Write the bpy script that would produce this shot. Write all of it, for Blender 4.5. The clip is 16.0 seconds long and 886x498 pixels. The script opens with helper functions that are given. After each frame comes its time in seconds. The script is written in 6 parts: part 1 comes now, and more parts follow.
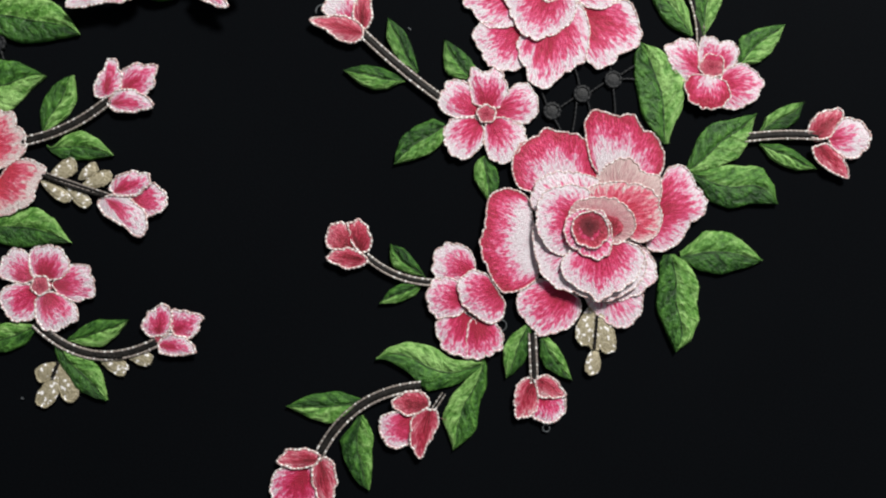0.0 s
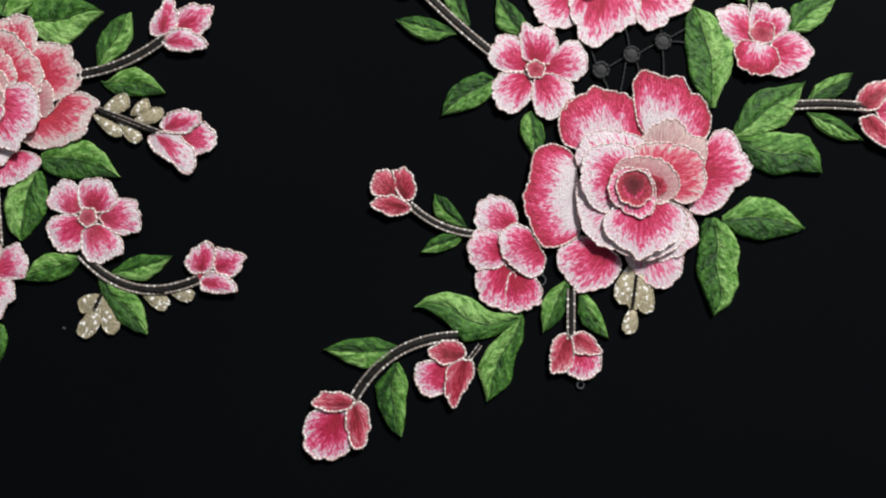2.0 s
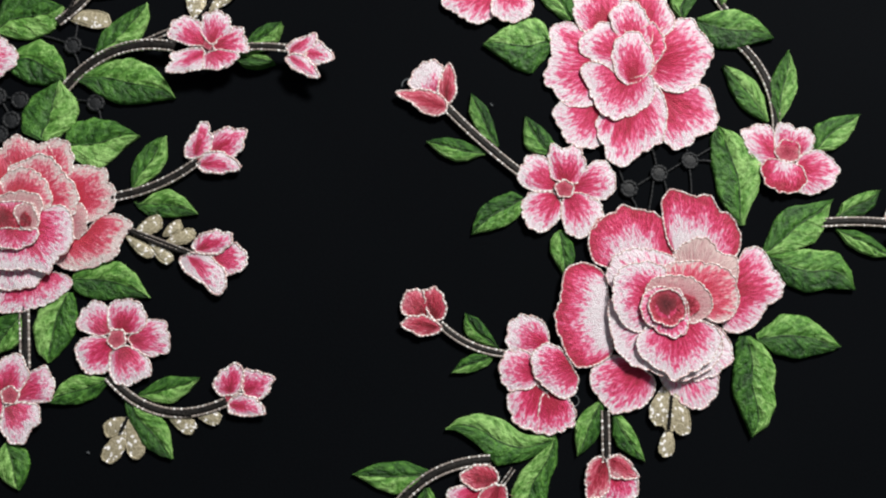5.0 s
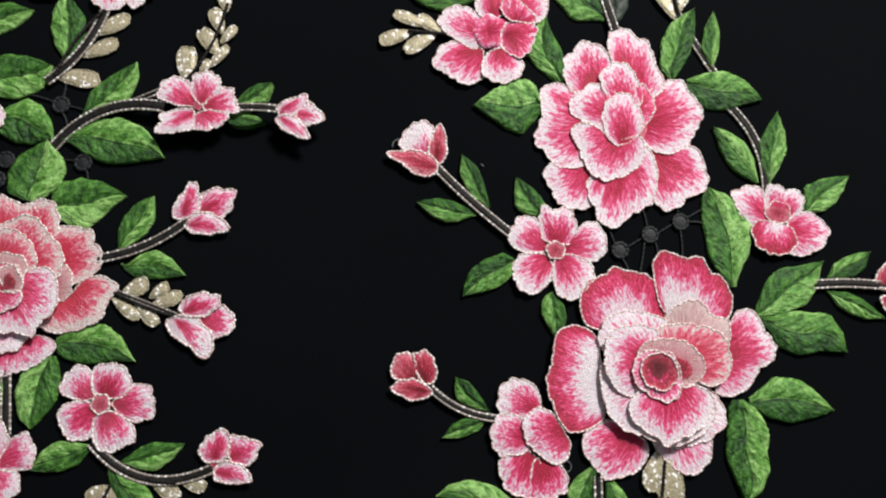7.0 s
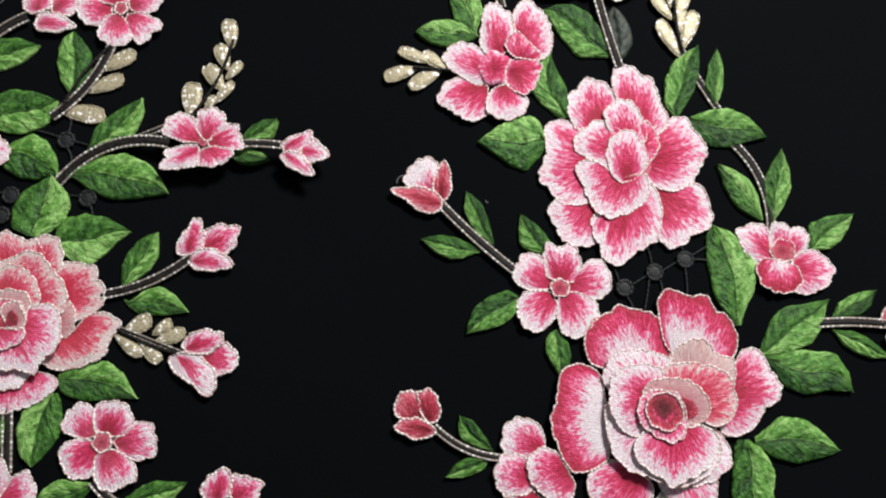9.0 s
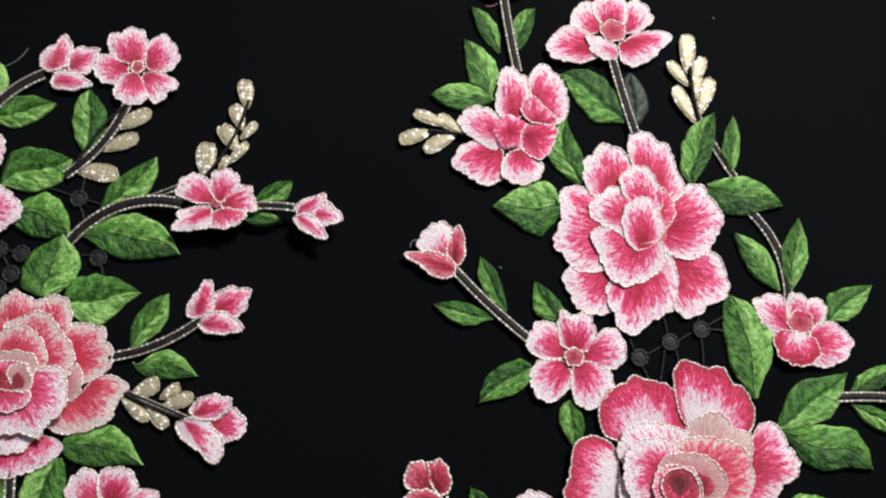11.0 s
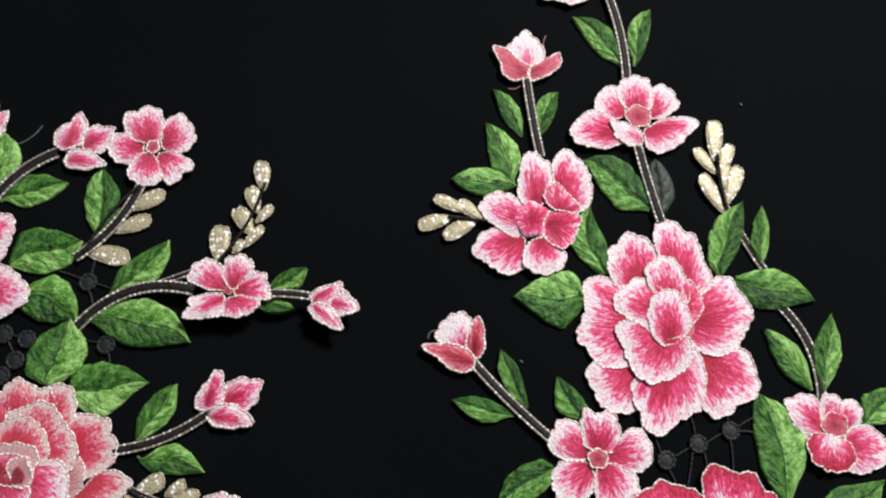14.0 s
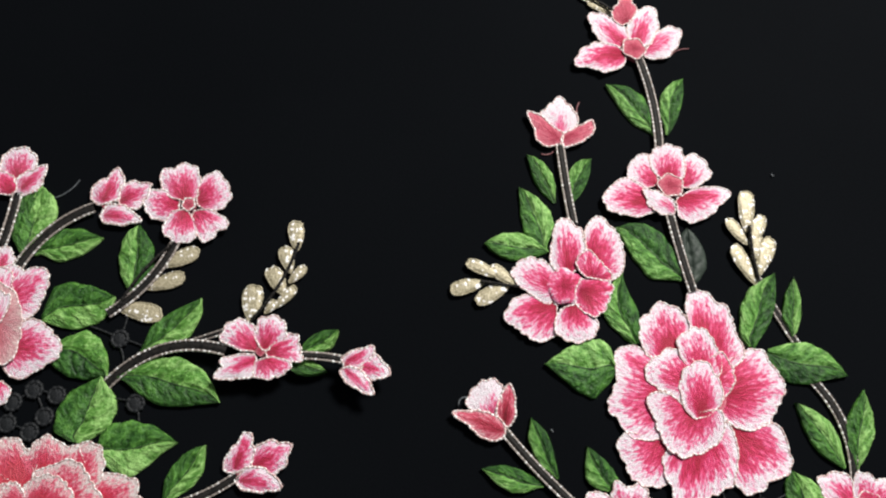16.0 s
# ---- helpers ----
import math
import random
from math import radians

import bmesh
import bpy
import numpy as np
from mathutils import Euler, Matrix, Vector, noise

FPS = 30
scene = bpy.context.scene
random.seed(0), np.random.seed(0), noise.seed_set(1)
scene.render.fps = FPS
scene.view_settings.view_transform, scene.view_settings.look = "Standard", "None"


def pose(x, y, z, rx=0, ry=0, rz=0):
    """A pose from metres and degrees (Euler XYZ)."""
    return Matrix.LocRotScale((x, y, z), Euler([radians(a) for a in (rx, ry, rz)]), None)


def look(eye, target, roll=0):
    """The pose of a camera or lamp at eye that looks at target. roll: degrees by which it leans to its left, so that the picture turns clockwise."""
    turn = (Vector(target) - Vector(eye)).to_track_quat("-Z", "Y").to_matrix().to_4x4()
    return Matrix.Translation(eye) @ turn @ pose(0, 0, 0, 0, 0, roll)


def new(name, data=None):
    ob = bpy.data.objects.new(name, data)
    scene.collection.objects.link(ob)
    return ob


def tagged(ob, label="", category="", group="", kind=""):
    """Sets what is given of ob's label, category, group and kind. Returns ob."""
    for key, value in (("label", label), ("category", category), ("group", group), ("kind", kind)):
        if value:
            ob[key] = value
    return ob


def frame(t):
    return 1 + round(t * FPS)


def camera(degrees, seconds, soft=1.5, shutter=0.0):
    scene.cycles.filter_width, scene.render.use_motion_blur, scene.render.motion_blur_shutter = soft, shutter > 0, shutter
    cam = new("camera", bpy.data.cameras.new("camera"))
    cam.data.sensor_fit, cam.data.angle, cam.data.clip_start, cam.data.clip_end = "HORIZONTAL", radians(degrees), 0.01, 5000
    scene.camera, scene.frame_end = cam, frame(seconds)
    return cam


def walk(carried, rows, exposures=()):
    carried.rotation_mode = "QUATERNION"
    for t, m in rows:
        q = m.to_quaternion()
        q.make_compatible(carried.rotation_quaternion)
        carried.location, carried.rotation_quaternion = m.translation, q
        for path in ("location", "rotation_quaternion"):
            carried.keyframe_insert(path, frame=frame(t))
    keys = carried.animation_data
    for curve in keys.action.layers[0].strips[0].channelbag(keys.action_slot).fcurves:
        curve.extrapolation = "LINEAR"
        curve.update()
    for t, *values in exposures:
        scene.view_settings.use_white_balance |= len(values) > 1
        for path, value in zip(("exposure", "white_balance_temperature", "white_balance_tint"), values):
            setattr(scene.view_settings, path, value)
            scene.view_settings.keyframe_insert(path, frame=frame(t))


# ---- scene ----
cam = camera(62.0, 16.0, soft=2.2)
PATH = [
    (0.0, -0.0, -0.0, 0.25996, 1.07, -1.758, -0.016),
    (0.5, -0.00236, -0.00063, 0.26184, 1.693, -1.207, 0.971),
    (1.0, -0.00472, -0.00491, 0.2601, 1.754, -1.05, 1.661),
    (1.5, -0.00799, -0.01359, 0.26021, 1.455, -0.937, 2.222),
    (2.0, -0.01084, -0.02012, 0.26071, 1.583, -1.046, 2.769),
    (2.5, -0.01176, -0.0197, 0.26092, 2.418, -1.499, 3.035),
    (3.0, -0.01437, -0.01707, 0.26124, 3.473, -1.445, 2.761),
    (3.5, -0.0154, -0.01606, 0.25961, 3.982, -0.991, 2.349),
    (4.0, -0.01809, -0.01389, 0.25901, 4.633, -0.547, 2.17),
    (4.5, -0.01985, -0.00875, 0.25984, 5.748, -0.421, 2.367),
    (5.0, -0.02048, -0.00346, 0.26044, 7.086, -0.617, 2.557),
    (7.5, -0.02119, 0.01083, 0.25972, 9.305, -1.524, 2.499),
    (8, -0.02108, 0.01209, 0.25877, 9.587, -1.622, 2.543),
    (8.5, -0.02135, 0.01468, 0.25964, 9.759, -1.454, 2.533),
    (9, -0.02278, 0.0178, 0.26093, 10.116, -1.356, 2.72),
    (9.5, -0.02428, 0.02132, 0.26087, 10.595, -1.443, 2.885),
    (12.0, -0.02963, 0.03773, 0.26063, 13.177, -1.284, 4.174),
    (12.5, -0.03088, 0.04017, 0.25955, 13.672, -1.301, 4.332),
    (13.0, -0.03165, 0.04359, 0.25784, 13.936, -1.283, 4.403),
    (13.5, -0.03306, 0.04824, 0.25708, 14.139, -1.351, 4.432),
    (14.0, -0.03391, 0.05295, 0.25699, 14.701, -1.167, 4.665),
    (14.5, -0.03606, 0.05715, 0.25663, 15.267, -1.041, 4.94),
    (15.0, -0.03885, 0.05967, 0.25678, 15.743, -1.109, 5.367),
    (15.5, -0.04227, 0.06257, 0.25859, 16.351, -1.346, 5.705),
    (16.0, -0.04587, 0.06394, 0.2607, 16.941, -1.375, 6.135),
]
walk(cam, [(t, pose(x, y, z, rx, ry, rz)) for t, x, y, z, rx, ry, rz in PATH],
     exposures=[(0.0, -0.05), (2.0, -0.05), (5.0, 0.0), (9.5, 0.03), (12.5, 0.03), (16.0, 0.08)])

# ---- light: one broad ceiling lamp beyond the top of the cloth, dim room all round ----
world = bpy.data.worlds.new("room")
scene.world = world
world.use_nodes = True
bg = world.node_tree.nodes["Background"]
bg.inputs["Color"].default_value = (0.92, 0.96, 1.0, 1)
bg.inputs["Strength"].default_value = 0.12
lamp = new("ceiling_lamp", bpy.data.lights.new("ceiling_lamp", "AREA"))
lamp.data.shape, lamp.data.size, lamp.data.size_y = "RECTANGLE", 0.25, 0.21
lamp.data.energy, lamp.data.color = 19.0, (1.0, 0.97, 0.93)
lamp.matrix_world = look((0.39, 0.76, 0.84), (0.0, 0.06, 0.0))


# ---- materials ----
class Nodes:
    """A small builder of node materials."""

    def __init__(self, name):
        self.mat = bpy.data.materials.new(name)
        self.mat.use_nodes = True
        self.tree = self.mat.node_tree
        self.bsdf = self.tree.nodes["Principled BSDF"]

    def put(self, kind, **values):
        node = self.tree.nodes.new(kind)
        for key, value in values.items():
            node.inputs[key.replace("_", " ")].default_value = value
        return node

    def link(self, a, b):
        self.tree.links.new(a, b)

    def math(self, op, a, b=0.0, c=0.0):
        node = self.tree.nodes.new("ShaderNodeMath")
        node.operation = op
        for i, v in enumerate((a, b, c)):
            if isinstance(v, (int, float)):
                node.inputs[i].default_value = v
            else:
                self.link(v, node.inputs[i])
        return node.outputs[0]

    def noise(self, vector, scale, detail=2.0, rough=0.5):
        node = self.put("ShaderNodeTexNoise", Scale=scale, Detail=detail, Roughness=rough)
        self.link(vector, node.inputs["Vector"])
        return node.outputs["Fac"]

    def ramp(self, fac, stops):
        node = self.tree.nodes.new("ShaderNodeValToRGB")
        ramp = node.color_ramp
        while len(ramp.elements) < len(stops):
            ramp.elements.new(0.5)
        for e, (p, c) in zip(ramp.elements, stops):
            e.position, e.color = p, (*c, 1)
        self.link(fac, node.inputs["Fac"])
        return node.outputs["Color"]

    def mix(self, fac, a, b, blend="MIX"):
        node = self.tree.nodes.new("ShaderNodeMix")
        node.data_type, node.blend_type = "RGBA", blend
        for v, s in ((fac, node.inputs[0]), (a, node.inputs[6]), (b, node.inputs[7])):
            if isinstance(v, (int, float)):
                s.default_value = v
            elif isinstance(v, tuple):
                s.default_value = (*v, 1)
            else:
                self.link(v, s)
        return node.outputs[2]

    def bump(self, height, strength, distance=0.0004):
        node = self.put("ShaderNodeBump", Strength=strength, Distance=distance)
        self.link(height, node.inputs["Height"])
        self.link(node.outputs[0], self.bsdf.inputs["Normal"])

    def uv(self, sx, sy):
        """Stitch coordinates: x across the threads in mm, y along them from 0 to 1; shifted for each object."""
        coords = self.tree.nodes.new("ShaderNodeTexCoord")
        info = self.tree.nodes.new("ShaderNodeObjectInfo")
        sep = self.tree.nodes.new("ShaderNodeSeparateXYZ")
        self.link(coords.outputs["UV"], sep.inputs[0])
        comb = self.tree.nodes.new("ShaderNodeCombineXYZ")
        self.link(self.math("MULTIPLY", sep.outputs[0], sx), comb.inputs[0])
        self.link(self.math("MULTIPLY", sep.outputs[1], sy), comb.inputs[1])
        self.link(self.math("MULTIPLY", info.outputs["Random"], 40.0), comb.inputs[2])
        return comb.outputs[0], sep.outputs[0], sep.outputs[1], info.outputs["Random"]

    def place(self):
        return self.tree.nodes.new("ShaderNodeTexCoord").outputs["Object"]


def satin(name, stops, jag, rough=0.42, relief=0.65, grain=1.0):
    """Satin stitch: threads along y, their colour shaded from thread to thread."""
    n = Nodes(name)
    streak, x, y, rnd = n.uv(2.2, 8.0)
    coarse, _, _, _ = n.uv(1.0, 3.4)
    s = n.noise(streak, 1.0, 2.0, 0.6)
    c = n.noise(coarse, 1.0, 2.0)
    shade = n.math("ADD", y, n.math("MULTIPLY", n.math("SUBTRACT", s, 0.5), jag * 1.5))
    shade = n.math("ADD", shade, n.math("MULTIPLY", n.math("SUBTRACT", c, 0.5), jag * 1.15))
    shade = n.math("ADD", shade, n.math("MULTIPLY", n.math("SUBTRACT", rnd, 0.5), 0.08))
    col = n.ramp(shade, stops)
    thread, _, _, _ = n.uv(3.0, 11.0)
    t = n.noise(thread, 1.0, 3.0, 0.65)
    gap = n.ramp(t, ((0.36, (0.62, 0.30, 0.38)), (0.46, (0.95, 0.90, 0.92)), (0.62, (1.0, 1.0, 1.0))))
    col = n.mix(0.6 * grain, col, gap, "MULTIPLY")
    n.link(col, n.bsdf.inputs["Base Color"])
    n.bsdf.inputs["Roughness"].default_value = rough
    n.bsdf.inputs["Specular IOR Level"].default_value = 0.45
    n.bsdf.inputs["Sheen Weight"].default_value = 0.15
    n.bump(n.math("ADD", t, n.math("MULTIPLY", s, 0.7)), relief, 0.0009)
    return n.mat


PINK = satin("pink_satin_thread", ((0.0, (0.42, 0.010, 0.045)), (0.36, (0.70, 0.030, 0.132)), (0.60, (0.84, 0.135, 0.315)), (0.74, (0.84, 0.46, 0.62)), (0.94, (0.87, 0.81, 0.86))), 0.95)
BLUSH = satin("blush_satin_thread", ((0.0, (0.55, 0.018, 0.050)), (0.36, (0.64, 0.036, 0.095)), (0.60, (0.77, 0.15, 0.24)), (0.78, (0.78, 0.43, 0.46)), (0.95, (0.76, 0.67, 0.65))), 0.9)
BEIGE = satin("pale_rose_thread", ((0.0, (0.50, 0.12, 0.16)), (0.35, (0.58, 0.22, 0.26)), (0.7, (0.62, 0.37, 0.38)), (1.0, (0.68, 0.52, 0.50))), 0.6)
CORAL = satin("coral_centre_thread", ((0.0, (0.42, 0.03, 0.07)), (0.5, (0.58, 0.08, 0.14)), (1.0, (0.72, 0.29, 0.34))), 0.8)

# dark maroon: the shade in the rose's hollow centre, painted as colour
HOLLOW_SHADE = satin("painted_hollow_shade", ((0.0, (0.10, 0.008, 0.014)), (1.0, (0.30, 0.03, 0.05))), 0.5)
CRIMSON = satin("crimson_bud_thread", ((0.0, (0.20, 0.004, 0.014)), (0.35, (0.45, 0.020, 0.055)), (0.68, (0.66, 0.11, 0.18)), (0.95, (0.78, 0.50, 0.52))), 0.9)

def leaf_thread():
    n = Nodes("green_satin_thread")
    v, x, y, rnd = n.uv(1.0, 1.0)
    side = n.math("ABSOLUTE", x)
    # diagonal stitches that run out from the midrib
    comb = n.tree.nodes.new("ShaderNodeCombineXYZ")
    n.link(n.math("SUBTRACT", n.math("MULTIPLY", y, 24.0), n.math("MULTIPLY", side, 4.0)), comb.inputs[0])
    n.link(n.math("MULTIPLY", x, 6.0), comb.inputs[1])
    n.link(n.math("MULTIPLY", rnd, 50.0), comb.inputs[2])
    st = n.noise(comb.outputs[0], 1.0, 3.0, 0.7)
    comb2 = n.tree.nodes.new("ShaderNodeCombineXYZ")
    n.link(n.math("SUBTRACT", n.math("MULTIPLY", y, 7.0), n.math("MULTIPLY", side, 1.2)), comb2.inputs[0])
    n.link(n.math("MULTIPLY", x, 2.0), comb2.inputs[1])
    n.link(n.math("MULTIPLY", rnd, 30.0), comb2.inputs[2])
    patch = n.noise(comb2.outputs[0], 1.0, 2.0, 0.55)
    grain = n.noise(n.place(), 560, 2.0, 0.55)
    shade = n.math("ADD", n.math("MULTIPLY", st, 0.40), n.math("MULTIPLY", patch, 0.50))
    shade = n.math("ADD", shade, n.math("MULTIPLY", grain, 0.22))
    shade = n.math("ADD", shade, n.math("MULTIPLY", n.math("SUBTRACT", n.math("GREATER_THAN", n.math("MULTIPLY", x, n.math("SUBTRACT", rnd, 0.5)), 0.0), 0.5), 0.19))
    shade = n.math("ADD", shade, n.math("MULTIPLY", n.math("SUBTRACT", rnd, 0.62), 0.10))
    shade = n.math("SUBTRACT", shade, n.math("MULTIPLY", n.math("POWER", side, 6.0), -0.07))
    col = n.ramp(shade, ((0.35, (0.012, 0.050, 0.009)), (0.49, (0.050, 0.156, 0.026)), (0.61, (0.110, 0.288, 0.048)), (0.75, (0.33, 0.59, 0.18))))
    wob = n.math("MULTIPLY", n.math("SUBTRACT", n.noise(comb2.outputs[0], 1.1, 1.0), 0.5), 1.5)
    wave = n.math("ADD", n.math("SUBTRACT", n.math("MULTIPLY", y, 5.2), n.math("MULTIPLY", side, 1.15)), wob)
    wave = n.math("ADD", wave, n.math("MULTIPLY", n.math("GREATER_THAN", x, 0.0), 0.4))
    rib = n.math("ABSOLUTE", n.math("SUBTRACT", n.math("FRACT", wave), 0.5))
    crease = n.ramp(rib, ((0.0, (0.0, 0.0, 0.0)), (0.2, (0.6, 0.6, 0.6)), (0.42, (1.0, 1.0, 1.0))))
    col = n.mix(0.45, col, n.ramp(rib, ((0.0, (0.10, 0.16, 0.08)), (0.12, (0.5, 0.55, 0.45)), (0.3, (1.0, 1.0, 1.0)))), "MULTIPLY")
    n.link(col, n.bsdf.inputs["Base Color"])
    n.bsdf.inputs["Roughness"].default_value = 0.45
    n.bsdf.inputs["Specular IOR Level"].default_value = 0.3
    n.bsdf.inputs["Sheen Weight"].default_value = 0.0
    sep = n.tree.nodes.new("ShaderNodeSeparateColor")
    n.link(crease, sep.inputs[0])
    n.bump(n.math("ADD", n.math("ADD", n.math("MULTIPLY_ADD", grain, 0.7, n.math("MULTIPLY", st, 0.6)), n.math("MULTIPLY", patch, 0.8)), n.math("MULTIPLY", sep.outputs[0], 0.25)), 0.8, 0.0014)
    return n.mat


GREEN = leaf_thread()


def plain_thread(name, dark, light, scale, rough, metal=0.0, low=0.35, high=0.7, relief=0.6, spec=0.4):
    n = Nodes(name)
    f = n.noise(n.place(), scale, 3.0, 0.7)
    n.link(n.ramp(f, ((low, dark), (high, light))), n.bsdf.inputs["Base Color"])
    n.bsdf.inputs["Roughness"].default_value = rough
    n.bsdf.inputs["Metallic"].default_value = metal
    n.bsdf.inputs["Specular IOR Level"].default_value = spec
    n.bump(n.noise(n.place(), scale * 1.7, 2.0), relief)
    return n.mat


VEIN = plain_thread("dark_green_thread", (0.012, 0.036, 0.009), (0.045, 0.10, 0.028), 900, 0.6)
DIM_LEAF = plain_thread("veiled_green_thread", (0.014, 0.024, 0.018), (0.040, 0.056, 0.042), 300, 0.6)
BARK = plain_thread("charcoal_stem_thread", (0.004, 0.004, 0.004), (0.026, 0.023, 0.021), 700, 0.65, spec=0.2)
NET = plain_thread("black_net_thread", (0.005, 0.006, 0.007), (0.016, 0.018, 0.021), 900, 0.6)
LINT = plain_thread("pink_loose_thread", (0.20, 0.06, 0.07), (0.40, 0.20, 0.20), 900, 0.6)
GREY_LINT = plain_thread("grey_lint", (0.06, 0.07, 0.08), (0.14, 0.15, 0.16), 900, 0.7)


def tinsel(name, dark, light, glint, cell=620.0, pitch=0.0):
    """Metallic thread wound round a core: dull windings with bright glints painted in white, at a pitch along the cord
    or scattered.
    """
    n = Nodes(name)
    f = n.noise(n.place(), 1100, 2.0, 0.6)
    col = n.ramp(f, ((0.3, dark), (0.7, light)))
    if pitch:
        # one white glint painted at each winding, some of them left dull
        _, along, _, rnd = n.uv(1.0, 1.0)
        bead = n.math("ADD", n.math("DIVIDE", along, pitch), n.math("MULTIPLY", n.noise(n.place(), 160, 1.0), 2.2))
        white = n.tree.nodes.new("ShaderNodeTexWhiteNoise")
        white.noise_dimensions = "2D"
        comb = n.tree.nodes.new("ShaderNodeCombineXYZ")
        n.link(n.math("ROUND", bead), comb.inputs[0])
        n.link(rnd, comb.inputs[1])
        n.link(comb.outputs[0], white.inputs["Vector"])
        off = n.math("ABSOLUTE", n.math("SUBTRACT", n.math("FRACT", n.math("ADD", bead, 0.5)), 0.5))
        painted_glint = n.math("LESS_THAN", n.math("ADD", off, n.math("MULTIPLY", white.outputs["Value"], 0.34)), glint)
    else:
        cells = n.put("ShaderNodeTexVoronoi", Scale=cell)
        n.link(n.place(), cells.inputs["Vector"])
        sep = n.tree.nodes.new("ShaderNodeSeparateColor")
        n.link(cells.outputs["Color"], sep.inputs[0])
        painted_glint = n.math("GREATER_THAN", sep.outputs[0], 1.0 - glint)
    # glints are white base colour standing in for reflected light
    n.link(n.mix(painted_glint, col, (1.0, 0.98, 0.96)), n.bsdf.inputs["Base Color"])
    n.link(n.math("MULTIPLY_ADD", painted_glint, -0.25, 0.5), n.bsdf.inputs["Roughness"])
    n.link(n.math("MULTIPLY_ADD", painted_glint, -0.3, 0.3), n.bsdf.inputs["Metallic"])
    n.bump(f, 0.8)
    return n.mat


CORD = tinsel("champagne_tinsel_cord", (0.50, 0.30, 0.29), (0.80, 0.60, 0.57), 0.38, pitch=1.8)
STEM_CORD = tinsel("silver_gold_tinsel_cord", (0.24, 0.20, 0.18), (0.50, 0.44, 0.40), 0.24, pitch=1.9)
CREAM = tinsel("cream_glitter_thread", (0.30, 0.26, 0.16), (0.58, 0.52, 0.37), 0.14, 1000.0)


def velvet():
    n = Nodes("black_cloth")
    fine = n.noise(n.place(), 1500, 2.0)
    broad = n.noise(n.place(), 7, 3.0)
    f = n.math("ADD", n.math("MULTIPLY", fine, 0.5), n.math("MULTIPLY", broad, 0.5))
    n.link(n.ramp(f, ((0.3, (0.0024, 0.0029, 0.0038)), (0.7, (0.0039, 0.0047, 0.0059)))), n.bsdf.inputs["Base Color"])
    n.bsdf.inputs["Roughness"].default_value = 0.75
    n.bsdf.inputs["Specular IOR Level"].default_value = 0.015
    n.bump(fine, 0.3, 0.0002)
    return n.mat


CLOTH = velvet()

# ---- geometry: all plan numbers below are millimetres on the cloth ----
MM = 0.001
WORLD = {}
RND = random.Random(7)


def part(name, mesh, material, parent, at=(0, 0, 0), label=""):
    """One mesh object under a thing or a part; at: its own origin, in millimetres of the world."""
    mesh.materials.append(material)
    ob = new(name, mesh)
    ob.parent = parent
    here = Vector(at) * MM
    ob.location = here - WORLD[parent] if parent else here
    WORLD[ob] = here
    if label:
        tagged(ob, label)
    return ob


def make_mesh(name, verts, faces, uvs=None, smooth=True):
    me = bpy.data.meshes.new(name)
    me.from_pydata([(x * MM, y * MM, z * MM) for x, y, z in verts], [], faces)
    if uvs:
        layer = me.uv_layers.new(name="stitch")
        idx = np.empty(len(me.loops), dtype=np.int32)
        me.loops.foreach_get("vertex_index", idx)
        layer.data.foreach_set("uv", np.asarray(uvs, dtype=np.float32)[idx].ravel())
    if smooth:
        me.polygons.foreach_set("use_smooth", [True] * len(me.polygons))
    me.update()
    return me


def resample(pts, step, closed):
    pts = np.asarray(pts, dtype=float)
    if closed:
        pts = np.vstack([pts, pts[:1]])
    d = np.r_[0, np.cumsum(np.linalg.norm(np.diff(pts, axis=0), axis=1))]
    n = max(4, int(d[-1] / step))
    q = np.linspace(0, d[-1], n + (0 if closed else 1), endpoint=not closed)
    return np.stack([np.interp(q, d, pts[:, i]) for i in range(3)], 1)


def twisted_cord(name, pts, radius, material, parent, at, closed=False, step=0.4, turn=2.4, label=""):
    """A two-ply thread: an oval section that winds along the line pts."""
    p = resample(pts, step, closed)
    n = len(p)
    tan = (np.roll(p, -1, 0) - np.roll(p, 1, 0)) if closed else np.gradient(p, axis=0)
    tan /= np.linalg.norm(tan, axis=1)[:, None] + 1e-9
    side = np.cross(tan, (0, 0, 1.0))
    side /= np.linalg.norm(side, axis=1)[:, None] + 1e-9
    up = np.cross(side, tan)
    K = 6
    verts, uvs = [], []
    ph = RND.random() * 6
    for i in range(n):
        w = ph + i * step / turn * math.pi * 2
        wob = 1 + 0.10 * math.sin(i * 1.7 + ph) + 0.16 * math.cos(i * step * math.tau / 1.9)
        for k in range(K):
            a = k / K * math.tau
            r = radius * wob * (1.0 if abs(math.cos(a - w)) > 0.6 else 0.62)
            verts.append(tuple(p[i] + side[i] * math.cos(a) * r + up[i] * math.sin(a) * r))
            uvs.append((i * step, k / K))
    faces = []
    for i in range(n if closed else n - 1):
        j = (i + 1) % n
        for k in range(K):
            l = (k + 1) % K
            faces.append((i * K + k, j * K + k, j * K + l, i * K + l))
    if not closed:
        faces += [tuple(range(K)), tuple(range((n - 1) * K, n * K))]
    return part(name, make_mesh(name, verts, faces, uvs), material, parent, at, label)


def half_width(s, a, b):
    m = a / (a + b)
    top = m ** a * (1 - m) ** b
    return max(s, 0) ** a * max(1 - s, 0) ** b / top


